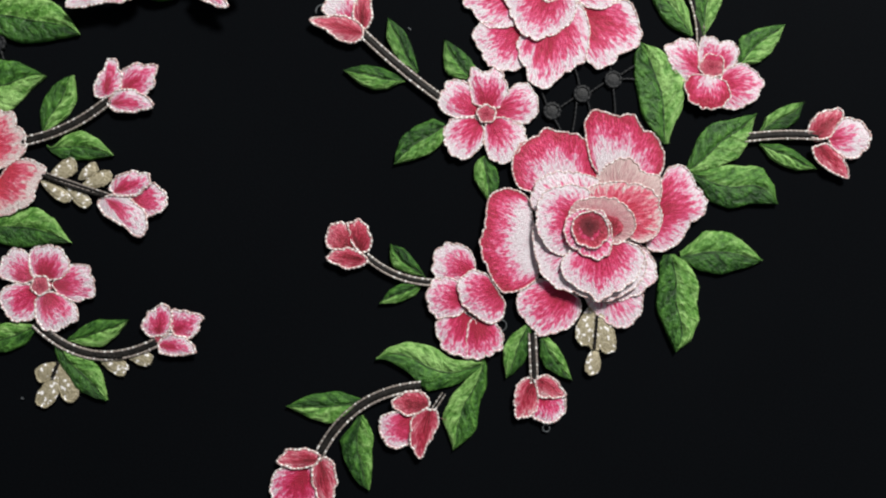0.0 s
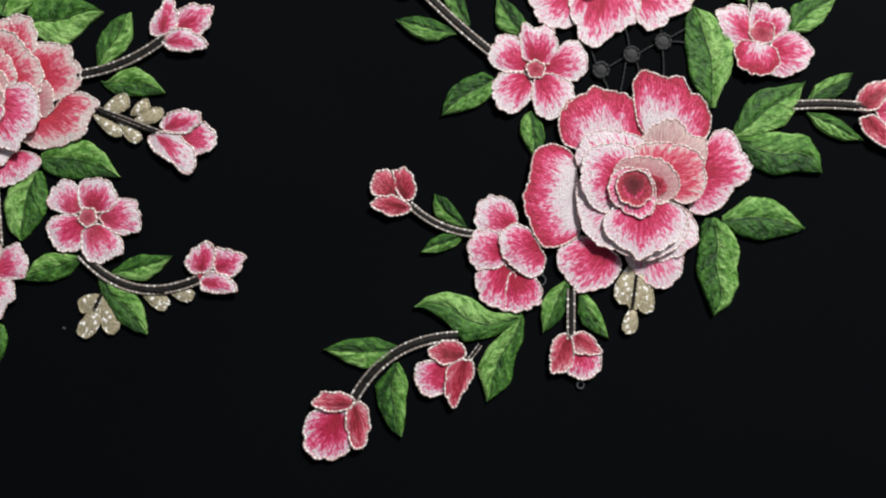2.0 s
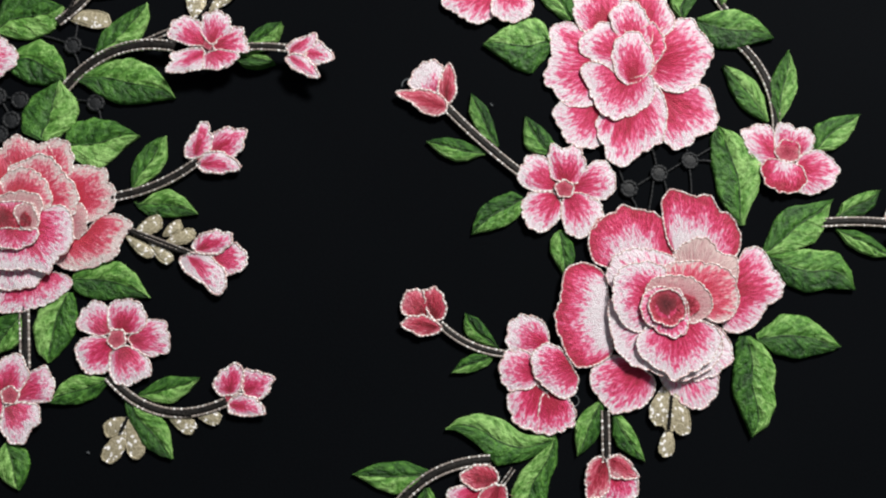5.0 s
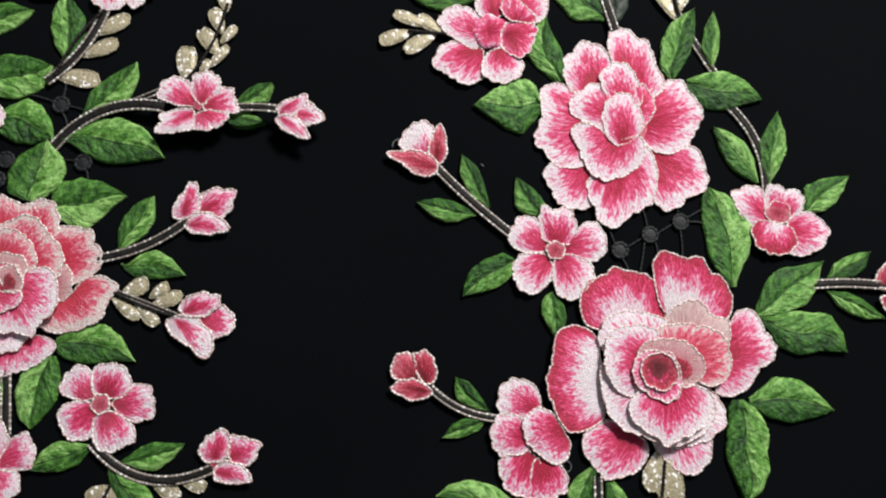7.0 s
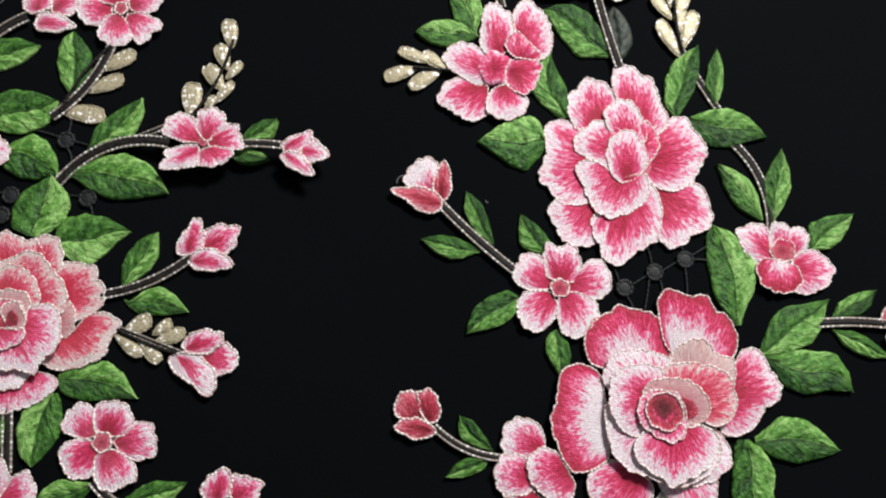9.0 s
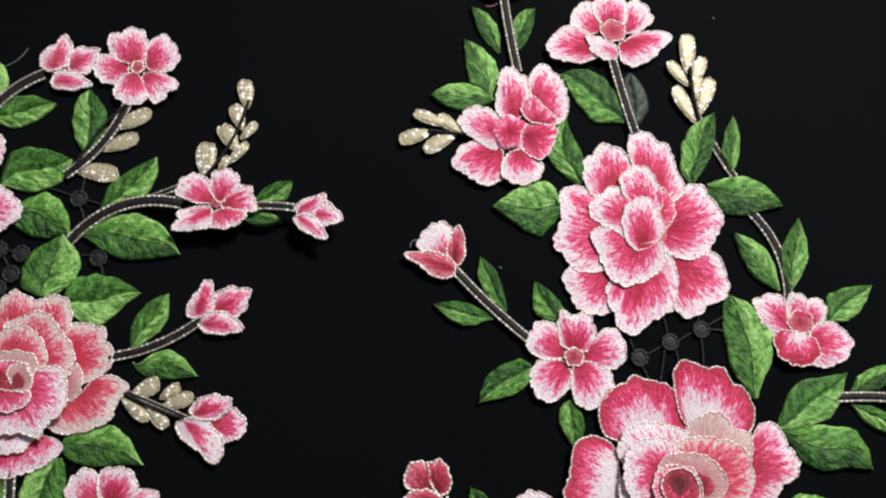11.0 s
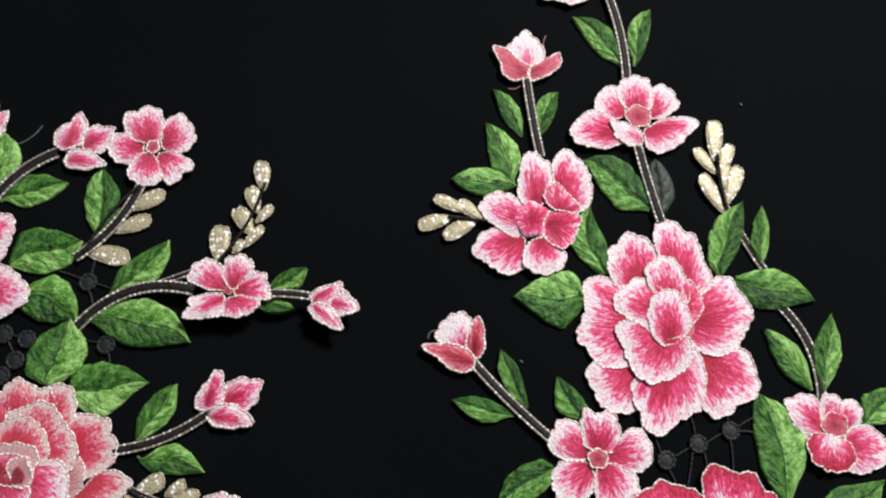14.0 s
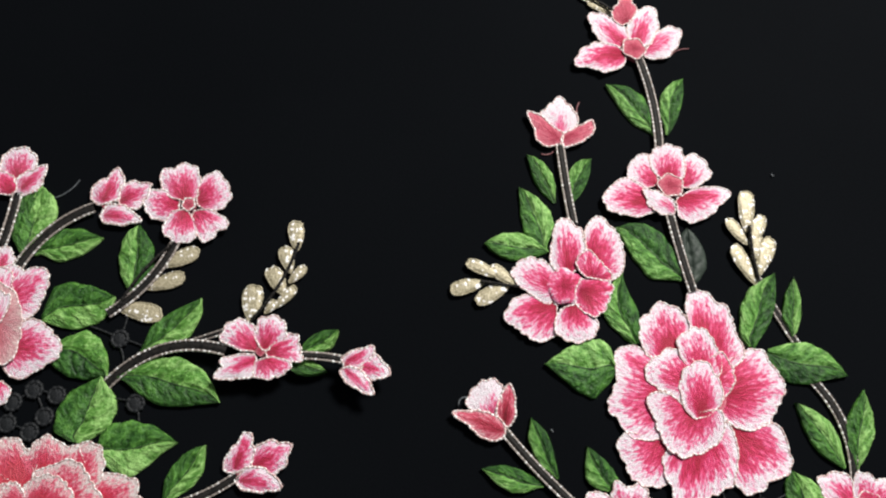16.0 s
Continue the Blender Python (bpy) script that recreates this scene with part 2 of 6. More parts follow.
def outline(L, w, a, b, wave, lobes, ph, n=34):
    """The rim of a petal in its own plan: base at (0, 0), tip at (0, L)."""
    pts = []
    for k in range(n + 1):
        s = (1 - math.cos(math.pi * k / n)) / 2
        pts.append((w / 2 * half_width(s, a, b), s * L))
    for k in range(n - 1, 0, -1):
        s = (1 - math.cos(math.pi * k / n)) / 2
        pts.append((-w / 2 * half_width(s, a, b), s * L))
    out = []
    for x, y in pts:
        f = math.atan2(x, y - 0.4 * L)
        weight = min(1.0, max(0.0, y / L * 1.6))
        g = 1 + wave * weight * (math.sin(lobes * f + ph) + 0.35 * math.sin(2.3 * lobes * f + 2.1 * ph) + 0.12 * math.sin(5.1 * lobes * f))
        g += weight * RND.uniform(-0.25, 0.25) / (0.3 * L + 1) - 0.7 * wave - 0.5 / L
        out.append((x * g, 0.4 * L + (y - 0.4 * L) * g))
    return out


def plain_petal(parent, x0, y0, x1, y1, w, z=2.0, rise=1.0, a=0.55, b=0.38, g0=0.0, g1=1.0, wave=0.07, lobes=6, ruff=0.35, puff=0.7,
          material=None, edge=True, name="petal", label="", binding=None, thick=0.65, cord=0.33):
    """A satin-stitched petal from its base to its tip, rimmed with tinsel cord."""
    L = math.hypot(x1 - x0, y1 - y0)
    ang = math.atan2(y1 - y0, x1 - x0) - math.pi / 2
    ph = RND.random() * 6.28
    rim = outline(L, w, a, b, wave, lobes, ph)
    M, K = len(rim), 7
    cx, cy = 0.0, 0.16 * L
    ca, sa = math.cos(ang), math.sin(ang)

    def spot(x, y, rho, f):
        s = min(1.0, max(0.0, y / L))
        zz = rise * s + puff * (1 - rho ** 3) * min(1, 3 * s + 0.3) + ruff * rho ** 2 * s * math.sin(0.5 * lobes * f + ph * 1.7)
        return (ca * x - sa * y, sa * x + ca * y, zz)

    verts, uvs, faces = [spot(cx, cy, 0, 0)], [(0, g0)], []
    R = max(L, w) * 0.5
    for j in range(1, K + 1):
        rho = j / K
        for i, (bx, by) in enumerate(rim):
            f = math.atan2(bx - cx, by - cy)
            verts.append(spot(cx + (bx - cx) * rho, cy + (by - cy) * rho, rho, f))
            sb = min(1.0, max(0.0, (by / L - 0.05) * 2.2))
            uvs.append((0.55 * (bx - cx) * rho + 0.5 * f * R * rho + 100, g0 + (g1 - g0) * rho ** 1.6 * (0.35 + 0.65 * sb)))
    for i in range(M):
        n = (i + 1) % M
        faces.append((0, 1 + n, 1 + i))
        for j in range(K - 1):
            p = 1 + j * M
            faces.append((p + i, p + n, p + M + n, p + M + i))
    low = 1 + K * M
    last = wall = low - M
    if thick < 0.7:  # a thin petal keeps a crisp rim
        verts += verts[last:low]
        uvs += uvs[last:low]
        wall, low = low, low + M
    for i in range(M):
        x, y, zz = verts[last + i]
        verts.append((x * 0.97, y * 0.97, max(zz - thick, 0.05 - z)))
        uvs.append(uvs[last + i])
    for i in range(M):
        n = (i + 1) % M
        faces.append((wall + i, wall + n, low + n, low + i))
    faces.append(tuple(low + i for i in range(M)))
    # faces look up
    faces = [fc[::-1] for fc in faces]
    ob = part(name, make_mesh(name, verts, faces, uvs), material or PINK, parent, (x0, y0, z), label)
    if edge:
        line = [(v[0], v[1], v[2] + 0.05) for v in verts[last:last + M]]
        twisted_cord("edging", line, cord, binding or CORD, parent, (x0, y0, z), closed=True)
    return ob


def petal(parent, x0, y0, hx, hy, reach, z=2.0, rise=0.6, g0=0.0, g1=1.0, puff=0.5, ruff=0.25, material=None, edge=True,
          thick=0.6, cord=0.33, ruffle=0.9):
    """A satin-stitched petal rimmed with tinsel cord. Its threads fan out from the root (x0, y0); (hx, hy) is its heart;
    reach says how far the rim lies from the heart at even turns, anticlockwise from the direction that leads off the root."""
    turn0 = math.atan2(hy - y0, hx - x0)
    ph = RND.random() * 6.28
    R = np.asarray(reach)
    n, M, K = len(R), 96, 7
    th = np.arange(M) / M * math.tau
    q = np.arange(M) * n / M
    i1 = q.astype(int) % n
    f = q - np.floor(q)
    a, b, c, d = R[i1 - 1], R[i1], R[(i1 + 1) % n], R[(i1 + 2) % n]
    curve = b + 0.5 * f * (c - a + f * (2 * a - 5 * b + 4 * c - d + f * (3 * (b - c) + d - a)))
    r = 0.6 * curve + 0.4 * (b + (c - b) * f)
    # scalloped and frayed thread ends, most of all at the far side
    wide = np.clip(0.35 + np.cos(th), 0.0, 1.0)
    arc = th * R.mean()
    ripple = np.abs(np.sin(arc * 0.62 + ph + 0.8 * np.sin(arc * 0.23 + 2 * ph))) ** 0.7 - 0.72
    r = r + 0.2 + ruffle * wide * ripple + np.array([RND.uniform(-0.2, 0.2) for _ in range(M)])
    rim = np.stack([r * np.cos(th + turn0), r * np.sin(th + turn0)], 1)
    root = np.array([x0 - hx, y0 - hy])
    far = np.array([math.cos(turn0), math.sin(turn0)])
    along = (rim - root) @ far
    lo, hi = along.min(), along.max()
    rho = np.arange(1, K + 1) / K
    pts = np.vstack([[[0.0, 0.0]], (rim[None] * rho[:, None, None]).reshape(-1, 2)])
    ring = np.r_[0.0, np.repeat(rho, M)]
    turn = np.r_[0.0, np.tile(th, K)]
    s = ((pts - root) @ far - lo) / (hi - lo)
    zz = rise * s + puff * (1 - ring ** 3) + ruff * ring ** 2 * np.sin(3 * turn + ph)
    # each thread runs from where it enters the petal to the rim beyond
    ray = pts - root
    dist = np.linalg.norm(ray, axis=1) + 1e-6
    fan = np.arctan2(ray[:, 1] * far[0] - ray[:, 0] * far[1], ray @ far)
    unit = ray / dist[:, None]
    p0, e = rim - root, np.roll(rim, -1, 0) - rim
    det = e[None, :, 0] * unit[:, None, 1] - unit[:, None, 0] * e[None, :, 1]
    det = np.where(np.abs(det) < 1e-9, 1e-9, det)
    go = (e[:, 0] * p0[:, 1] - e[:, 1] * p0[:, 0])[None] / det
    at = (unit[:, None, 0] * p0[None, :, 1] - unit[:, None, 1] * p0[None, :, 0]) / det
    go = np.where((at > -0.01) & (at < 1.01) & (go > 0), go, 0.0)
    end = np.maximum(go.max(1), dist)
    depth = 0.94 * (hi - max(lo, 0.0))
    t = np.clip(1 - (end - dist) / depth, 0, 1)
    if g1 > g0:
        t = t ** (1.75 if depth > 19 else 1.3)
    uvs = np.stack([fan * np.linalg.norm(p0, axis=1).mean() * 0.9 + 100, g0 + (g1 - g0) * t], 1)
    verts = [(x, y, h) for (x, y), h in zip(pts.tolist(), zz.tolist())]
    uvs = uvs.tolist()
    faces = []
    for i in range(M):
        m = (i + 1) % M
        faces.append((0, 1 + i, 1 + m))
        for j in range(K - 1):
            p = 1 + j * M
            faces.append((p + i, p + M + i, p + M + m, p + m))
    last = 1 + (K - 1) * M
    wall = last + M
    low = wall + M
    verts += verts[last:wall]
    uvs += uvs[last:wall]
    for i in range(M):
        x, y, h = verts[last + i]
        verts.append((x * 0.97, y * 0.97, max(h - thick, 0.05 - z)))
        uvs.append(uvs[last + i])
    for i in range(M):
        m = (i + 1) % M
        faces.append((wall + i, low + i, low + m, wall + m))
    faces.append(tuple(low + i for i in range(M - 1, -1, -1)))
    ob = part("petal", make_mesh("petal", verts, faces, uvs), material or PINK, parent, (hx, hy, z))
    if edge:
        line = [(x, y, h + 0.05) for x, y, h in verts[last:wall]]
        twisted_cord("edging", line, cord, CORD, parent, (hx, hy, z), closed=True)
    return ob


def flower(spray, name, x, y, z, r, label, material=None, ring=True):
    """The stitched centre of a flower: a low domed button with a ring of cord, which carries its petals."""
    verts, uvs, faces = [(0, 0, 0.16 * r ** 0.5)], [(0, 0)], []
    M, K = 24, 4
    for j in range(1, K + 1):
        q = j / K
        for i in range(M):
            f = i / M * math.tau
            rr = r * q * (1 + 0.09 * math.cos(5 * f + x) + 0.04 * math.sin(2 * f + y))
            verts.append((rr * math.cos(f), rr * math.sin(f), 0.16 * r ** 0.5 * (1 - q ** 3)))
            uvs.append((f * r * 0.6, q * 0.8))
    for i in range(M):
        verts.append((*verts[1 + 3 * M + i][:2], 0.05 - z))
        uvs.append((0, 0))
    for i in range(M):
        n = (i + 1) % M
        faces.append((0, 1 + i, 1 + n))
        for j in range(K):
            p = 1 + j * M
            faces.append((p + i, p + M + i, p + M + n, p + n))
    ob = part(name, make_mesh(name, verts, faces, uvs), material or CORAL, spray, (x, y, z), label)
    if ring:
        twisted_cord("edging", [(v[0], v[1], 0.15) for v in verts[1 + 3 * M:1 + 4 * M]], 0.33, CORD, ob, (x, y, z), closed=True)
    return ob


def leaf(spray, x0, y0, x1, y1, left, right, z=0.3, rise=0.6, label="green satin-stitched leaf with dark veins", material=None):
    """A pointed leaf from base to tip: two padded halves, a sunken midrib and slanting side veins.
    left and right are its half widths at five stations on the way."""
    L = math.hypot(x1 - x0, y1 - y0)
    ang = math.atan2(y1 - y0, x1 - x0) - math.pi / 2
    ca, sa = math.cos(ang), math.sin(ang)
    ph = RND.random() * 6.28
    NS, NU = 40, 8
    at = (0.0, 0.08, 0.28, 0.5, 0.72, 0.9, 1.0)
    verts, uvs, faces = [], [], []

    def turned(x, y, zz):
        return (ca * x - sa * y, sa * x + ca * y, zz)

    def width(s, side):
        w = (0.4 * side[0], *side, 0.0)
        k = sum(s > v for v in at[1:-1])
        f = (s - at[k]) / (at[k + 1] - at[k])
        a, b, c, d = w[max(k - 1, 0)], w[k], w[k + 1], w[min(k + 2, 6)]
        smooth = b + 0.5 * f * (c - a + f * (2 * a - 5 * b + 4 * c - d + f * (3 * (b - c) + d - a)))
        return 0.8 * smooth + 0.2 * (b + (c - b) * f)

    cols = 2 * NU + 3
    ribs = []
    for i in range(NS + 1):
        s = i / NS
        l, r = width(s, left), width(s, right)
        mid, h = (r - l) / 2 * 0.9 + 0.012 * L * math.sin(8 * s + ph), max((l + r) / 2, 0.12)
        for k in range(-NU - 1, NU + 2):
            u = max(-1.0, min(1.0, k / NU))
            ragged = 1 + abs(u) ** 3 * (0.025 * math.sin(s * 23 + ph + (2 if u > 0 else 0)) + RND.uniform(-0.02, 0.02))
            x = (mid + u * (r - mid) if u > 0 else mid + u * (l + mid)) if h > 0.2 else u * 0.12
            x *= ragged
            vein = abs(((s * 4.6 - abs(u) * 1.0 + 0.2 * (u > 0) + 0.1 * math.sin(6 * s + ph)) % 1.0) - 0.5) * 2
            dome = (1 - abs(u) ** 2.5) * 0.9 + 0.25
            groove = math.exp(-(u / 0.14) ** 2) * 1.0 + 0.6 * max(0, 1 - vein * 2.6) * (1 - abs(u))
            lump = 0.16 * math.sin(s * 21 + 5 * u + ph) * math.sin(7 * u + 9 * s + 2 * ph) * (1 - u * u)
            zz = 0.7 + (dome - groove + lump) * min(1, h / 3.0) + rise * s * s + 0.4 * math.sin(3 * s + ph) * u
            if abs(k) == NU + 1:
                zz = -z + 0.05
            verts.append(turned(x, s * L, zz))
            uvs.append((u, s * L / 30.0))
        ribs.append(turned(mid, s * L, 0.78 + rise * s * s))
    for i in range(NS):
        for k in range(cols - 1):
            p = i * cols + k
            faces.append((p, p + 1, p + cols + 1, p + cols))
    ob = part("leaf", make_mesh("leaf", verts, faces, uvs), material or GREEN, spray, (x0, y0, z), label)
    if material is None:
        twisted_cord("vein", ribs[2:35], 0.36, VEIN, ob, (x0, y0, z), step=0.9)
    return ob


def bezier(p0, c, p1, n=24):
    return [((1 - t) ** 2 * p0[0] + 2 * t * (1 - t) * c[0] + t * t * p1[0], (1 - t) ** 2 * p0[1] + 2 * t * (1 - t) * c[1] + t * t * p1[1])
            for t in [i / n for i in range(n + 1)]]


def stem(spray, x0, y0, x1, y1, w, sag=0.0, z=1.4, z1=None, cords=True, label="charcoal stem edged with two tinsel cords"):
    """A stitched stem: a dark padded band between two tinsel cords, bowed sideways by sag of its length."""
    z1 = z if z1 is None else z1
    dx, dy = x1 - x0, y1 - y0
    c = ((x0 + x1) / 2 - dy * sag * 2 - x0, (y0 + y1) / 2 + dx * sag * 2 - y0)
    line = bezier((0, 0), c, (dx, dy))
    n = len(line)
    verts, faces, uvs, rows = [], [], [], []
    for i, (x, y) in enumerate(line):
        xa, ya = line[max(i - 1, 0)]
        xb, yb = line[min(i + 1, n - 1)]
        d = math.hypot(xb - xa, yb - ya)
        nx, ny = -(yb - ya) / d, (xb - xa) / d
        zz = (z1 - z) * i / (n - 1)
        rows.append((x, y, nx, ny, zz))
        for k, h in ((-1, 0.0), (-0.7, 0.7), (0, 1.0), (0.7, 0.7), (1, 0.0)):
            verts.append((x + nx * k * w * 0.31, y + ny * k * w * 0.31, zz + h))
    for i in range(n - 1):
        for k in range(4):
            p = i * 5 + k
            faces.append((p, p + 5, p + 6, p + 1))
    ob = part("stem", make_mesh("stem", verts, faces), BARK, spray, (x0, y0, z), label)
    if cords:
        for k in (-1, 1):
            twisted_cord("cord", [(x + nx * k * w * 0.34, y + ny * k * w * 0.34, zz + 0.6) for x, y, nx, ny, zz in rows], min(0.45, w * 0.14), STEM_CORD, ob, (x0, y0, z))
    return ob


def sprig(spray, x0, y0, x1, y1, sag=0.0, z=1.6, label="cream glitter sprig of small drop-shaped buds"):
    """The stalk of a cream sprig; its drops are added to it."""
    dx, dy = x1 - x0, y1 - y0
    c = (dx / 2 - dy * sag * 2, dy / 2 + dx * sag * 2)
    line = [(x, y, 0.9) for x, y in bezier((0, 0), c, (dx, dy))]
    return twisted_cord("sprig", line, 0.65, BARK, spray, (x0, y0, z), label=label)


def drop(parent, x0, y0, x1, y1, w, z=0.8):
    x0, y0 = x0 - 0.14 * (x1 - x0), y0 - 0.14 * (y1 - y0)
    plain_petal(parent, x0, y0, x1, y1, w * 1.0, z=z, rise=0.5, a=0.78, b=0.36, wave=0.03, lobes=4, puff=0.7, ruff=0.1, material=CREAM, edge=True, name="drop", binding=CREAM)


def lint(x0, y0, x1, y1, sag, r, material, z=0.5, label="", z1=None):
    """A loose end of thread that lies on the cloth."""
    dx, dy = x1 - x0, y1 - y0
    c = (dx / 2 - dy * sag * 2, dy / 2 + dx * sag * 2)
    z1 = z if z1 is None else z1
    pts = [(x, y, (z1 - z) * i / 24) for i, (x, y) in enumerate(bezier((0, 0), c, (dx, dy)))]
    ob = twisted_cord("loose_thread", pts, r, material, None, (x0, y0, z), step=0.6)
    return tagged(ob, label, "thread")


def spray_root(x, y, label):
    ob = new("floral_applique")
    ob.location = Vector((x, y, 0)) * MM
    WORLD[ob] = ob.location.copy()
    return tagged(ob, label, "lace applique", "floral appliques")


def net(spray, knots, links):
    """Black bridging threads with wound knots, seen between the motifs."""
    for x, y in knots:
        ring = [(2.7 * math.cos(k / 16 * math.tau), 2.7 * math.sin(k / 16 * math.tau), 0) for k in range(16)]
        ob = twisted_cord("net_knot", ring, 0.75, NET, spray, (x, y, 0.9), closed=True, label="black wound thread knot of the net")
        dome = [(0, 0, 0.7)] + [(2.4 * math.cos(k / 12 * math.tau), 2.4 * math.sin(k / 12 * math.tau), 0.1) for k in range(12)]
        part("winding", make_mesh("winding", dome, [(0, 1 + k, 1 + (k + 1) % 12) for k in range(12)]), NET, ob, (x, y, 0.9))
    for x0, y0, x1, y1 in links:
        pts = [(x, y, 0) for x, y in bezier((0, 0), ((x1 - x0) / 2 + 0.5, (y1 - y0) / 2 + 0.5), (x1 - x0, y1 - y0))]
        twisted_cord("net_bar", pts, 0.42, NET, spray, (x0, y0, 0.7), label="black bridging thread of the net")


# ---- the cloth ----
def cloth():
    N, S = 60, 460.0
    verts, faces = [], []
    for j in range(N + 1):
        for i in range(N + 1):
            x, y = (i / N - 0.5) * 2 * S, (j / N - 0.5) * 2 * S + 40
            verts.append((x, y, 0.0))
    for j in range(N):
        for i in range(N):
            p = j * (N + 1) + i
            faces.append((p, p + 1, p + N + 2, p + N + 1))
    rim = [i for i in range(N + 1)] + [j * (N + 1) + N for j in range(1, N + 1)] + [N * (N + 1) + i for i in range(N - 1, -1, -1)] + [j * (N + 1) for j in range(N - 1, 0, -1)]
    first = len(verts)
    verts += [(verts[i][0], verts[i][1], -2.0) for i in rim]
    for k in range(len(rim)):
        n = (k + 1) % len(rim)
        faces.append((rim[n], rim[k], first + k, first + n))
    faces.append(tuple(first + k for k in range(len(rim) - 1, -1, -1)))
    ob = part("ground", make_mesh("ground", verts, faces, smooth=False), CLOTH, None)
    tagged(ob, "black matt cloth spread flat under the embroidery", "cloth", kind="structure")


cloth()

# ---- first applique: two roses with side flowers, buds and cream sprigs ----
right_spray = spray_root(59.5, 12.7, "pink and white rose applique with tinsel edging on black cloth")

# leaves and stems at the lower end
leaf(right_spray, 22.2, -35.7, -15.5, -33.5, (4.0, 7.9, 10.0, 3.6, 0.2), (1.5, 1.1, 5.4, 6.2, 3.9))
leaf(right_spray, 21.4, -33.0, 11.4, -65.4, (3.0, 4.7, 4.2, 5.6, 2.5), (-0.7, 2.8, 6.1, 6.6, 2.4))
leaf(right_spray, -20.8, -47.9, -46.5, -50.0, (2.7, 6.4, 6.7, 4.2, 1.5), (1.3, 3.5, 3.5, 3.0, 1.2))
leaf(right_spray, -20.9, -53.3, -17.8, -79.1, (1.9, 3.6, 2.5, 1.9, 0.9), (2.7, 7.6, 7.5, 5.8, 3.0))
leaf(right_spray, 38.2, -21.3, 30.1, -40.5, (1.4, 3.3, 3.9, 3.2, 1.4), (1.4, 3.7, 4.8, 3.6, 1.2))
leaf(right_spray, 42.5, -26.6, 53.4, -41.5, (2.4, 2.9, 2.7, 1.7, 0.6), (1.7, 4.1, 4.7, 3.3, 1.3))
leaf(right_spray, 87.5, 2.9, 90.3, -31.7, (6.0, 10.0, 9.3, 8.8, 5.5), (2.7, 3.9, 5.4, 3.5, 1.2))
leaf(right_spray, 92.1, 2.4, 121.7, 0.8, (3.5, 8.8, 9.6, 7.1, 2.6), (2.2, 5.0, 5.5, 3.6, 1.7))
leaf(right_spray, 96.2, 31.2, 127.3, 21.0, (2.0, 6.4, 9.0, 10.3, 5.8), (1.6, 6.3, 7.0, 3.1, 1.0))
leaf(right_spray, 95.2, 32.8, 120.0, 53.3, (2.4, 5.8, 7.6, 4.5, 1.6), (2.8, 5.7, 7.6, 6.0, 1.8))
leaf(right_spray, 121.3, 46.2, 137.4, 57.4, (1.2, 3.3, 3.3, 2.6, 1.0), (0.5, 2.8, 3.9, 3.7, 1.3))
leaf(right_spray, 121.3, 42.7, 141.7, 33.4, (0.6, 2.5, 2.8, 1.8, 0.6), (1.2, 3.4, 3.7, 3.2, 1.1))
leaf(right_spray, 9.3, 47.7, -9.2, 34.5, (2.2, 3.9, 3.8, 2.4, 0.8), (5.0, 6.3, 6.8, 5.6, 2.5))
leaf(right_spray, 23.5, 37.6, 23.9, 21.6, (1.0, 3.1, 3.9, 3.6, 1.7), (3.5, 4.7, 4.6, 2.8, 1.0))
leaf(right_spray, 2.0, -5.4, -10.4, 6.6, (0.7, 2.7, 4.5, 4.8, 2.1), (0.4, 1.3, 1.8, 2.1, 0.8))
leaf(right_spray, 2.2, -6.8, -14.3, -14.2, (0.2, 2.3, 2.6, 2.2, 0.8), (0.2, 2.3, 3.1, 2.8, 1.0))
stem(right_spray, -19.0, 2.4, 4.0, -6.9, 3.0, -0.09)
stem(right_spray, 0.2, -43.0, -36.0, -68.6, 4.4, -0.15)
stem(right_spray, 8.2, -45.6, 3.8, -52.1, 1.8, 0)
stem(right_spray, 39.2, -24.7, 39.9, -42.1, 3.4, 0)
stem(right_spray, 115.1, 44.3, 143.6, 45.0, 4.0, 0.03)

# leaves and stems of the middle and upper end
leaf(right_spray, 87.5, 42.4, 78.4, 78.3, (2.6, 5.5, 5.6, 4.8, 3.1), (2.6, 8.1, 11.6, 9.7, 5.3))
leaf(right_spray, 17.0, 65.3, 8.4, 78.8, (2.8, 5.3, 5.1, 3.2, 1.2), (4.1, 4.2, 3.6, 2.2, 0.8))
leaf(right_spray, -0.7, 67.2, -11.4, 86.2, (1.5, 3.7, 4.2, 3.9, 1.6), (0.7, 1.7, 2.6, 2.6, 1.1))
leaf(right_spray, -5.3, 64.1, -26.9, 67.6, (1.0, 3.8, 4.7, 3.5, 1.3), (1.3, 2.5, 3.3, 2.8, 1.3))
leaf(right_spray, 16.9, 105.7, -7.9, 105.2, (5.2, 10.2, 8.7, 4.9, 1.8), (8.4, 10.4, 9.1, 5.9, 2.4))
leaf(right_spray, 24.4, 116.1, 18.4, 141.5, (3.9, 7.6, 10.6, 9.0, 3.9), (1.8, 2.7, 2.3, 0.6, -0.2))
leaf(right_spray, -9.1, 146.7, -22.2, 170.7, (3.4, 5.4, 4.8, 2.9, 1.1), (0.2, 5.5, 6.7, 5.2, 2.3))
leaf(right_spray, -9.9, 146.6, -33.2, 147.2, (1.5, 4.1, 5.0, 4.2, 2.0), (2.0, 4.6, 5.6, 4.7, 2.3))
leaf(right_spray, 40.5, 141.9, 14.8, 158.8, (2.6, 7.0, 6.0, 3.7, 1.3), (2.7, 6.6, 8.8, 8.5, 4.6))
leaf(right_spray, 43.9, 139.9, 41.5, 161.7, (3.0, 5.8, 6.1, 4.6, 2.1), (3.0, 5.8, 6.1, 4.6, 2.1), material=DIM_LEAF, label='dim grey-green leaf under tulle')
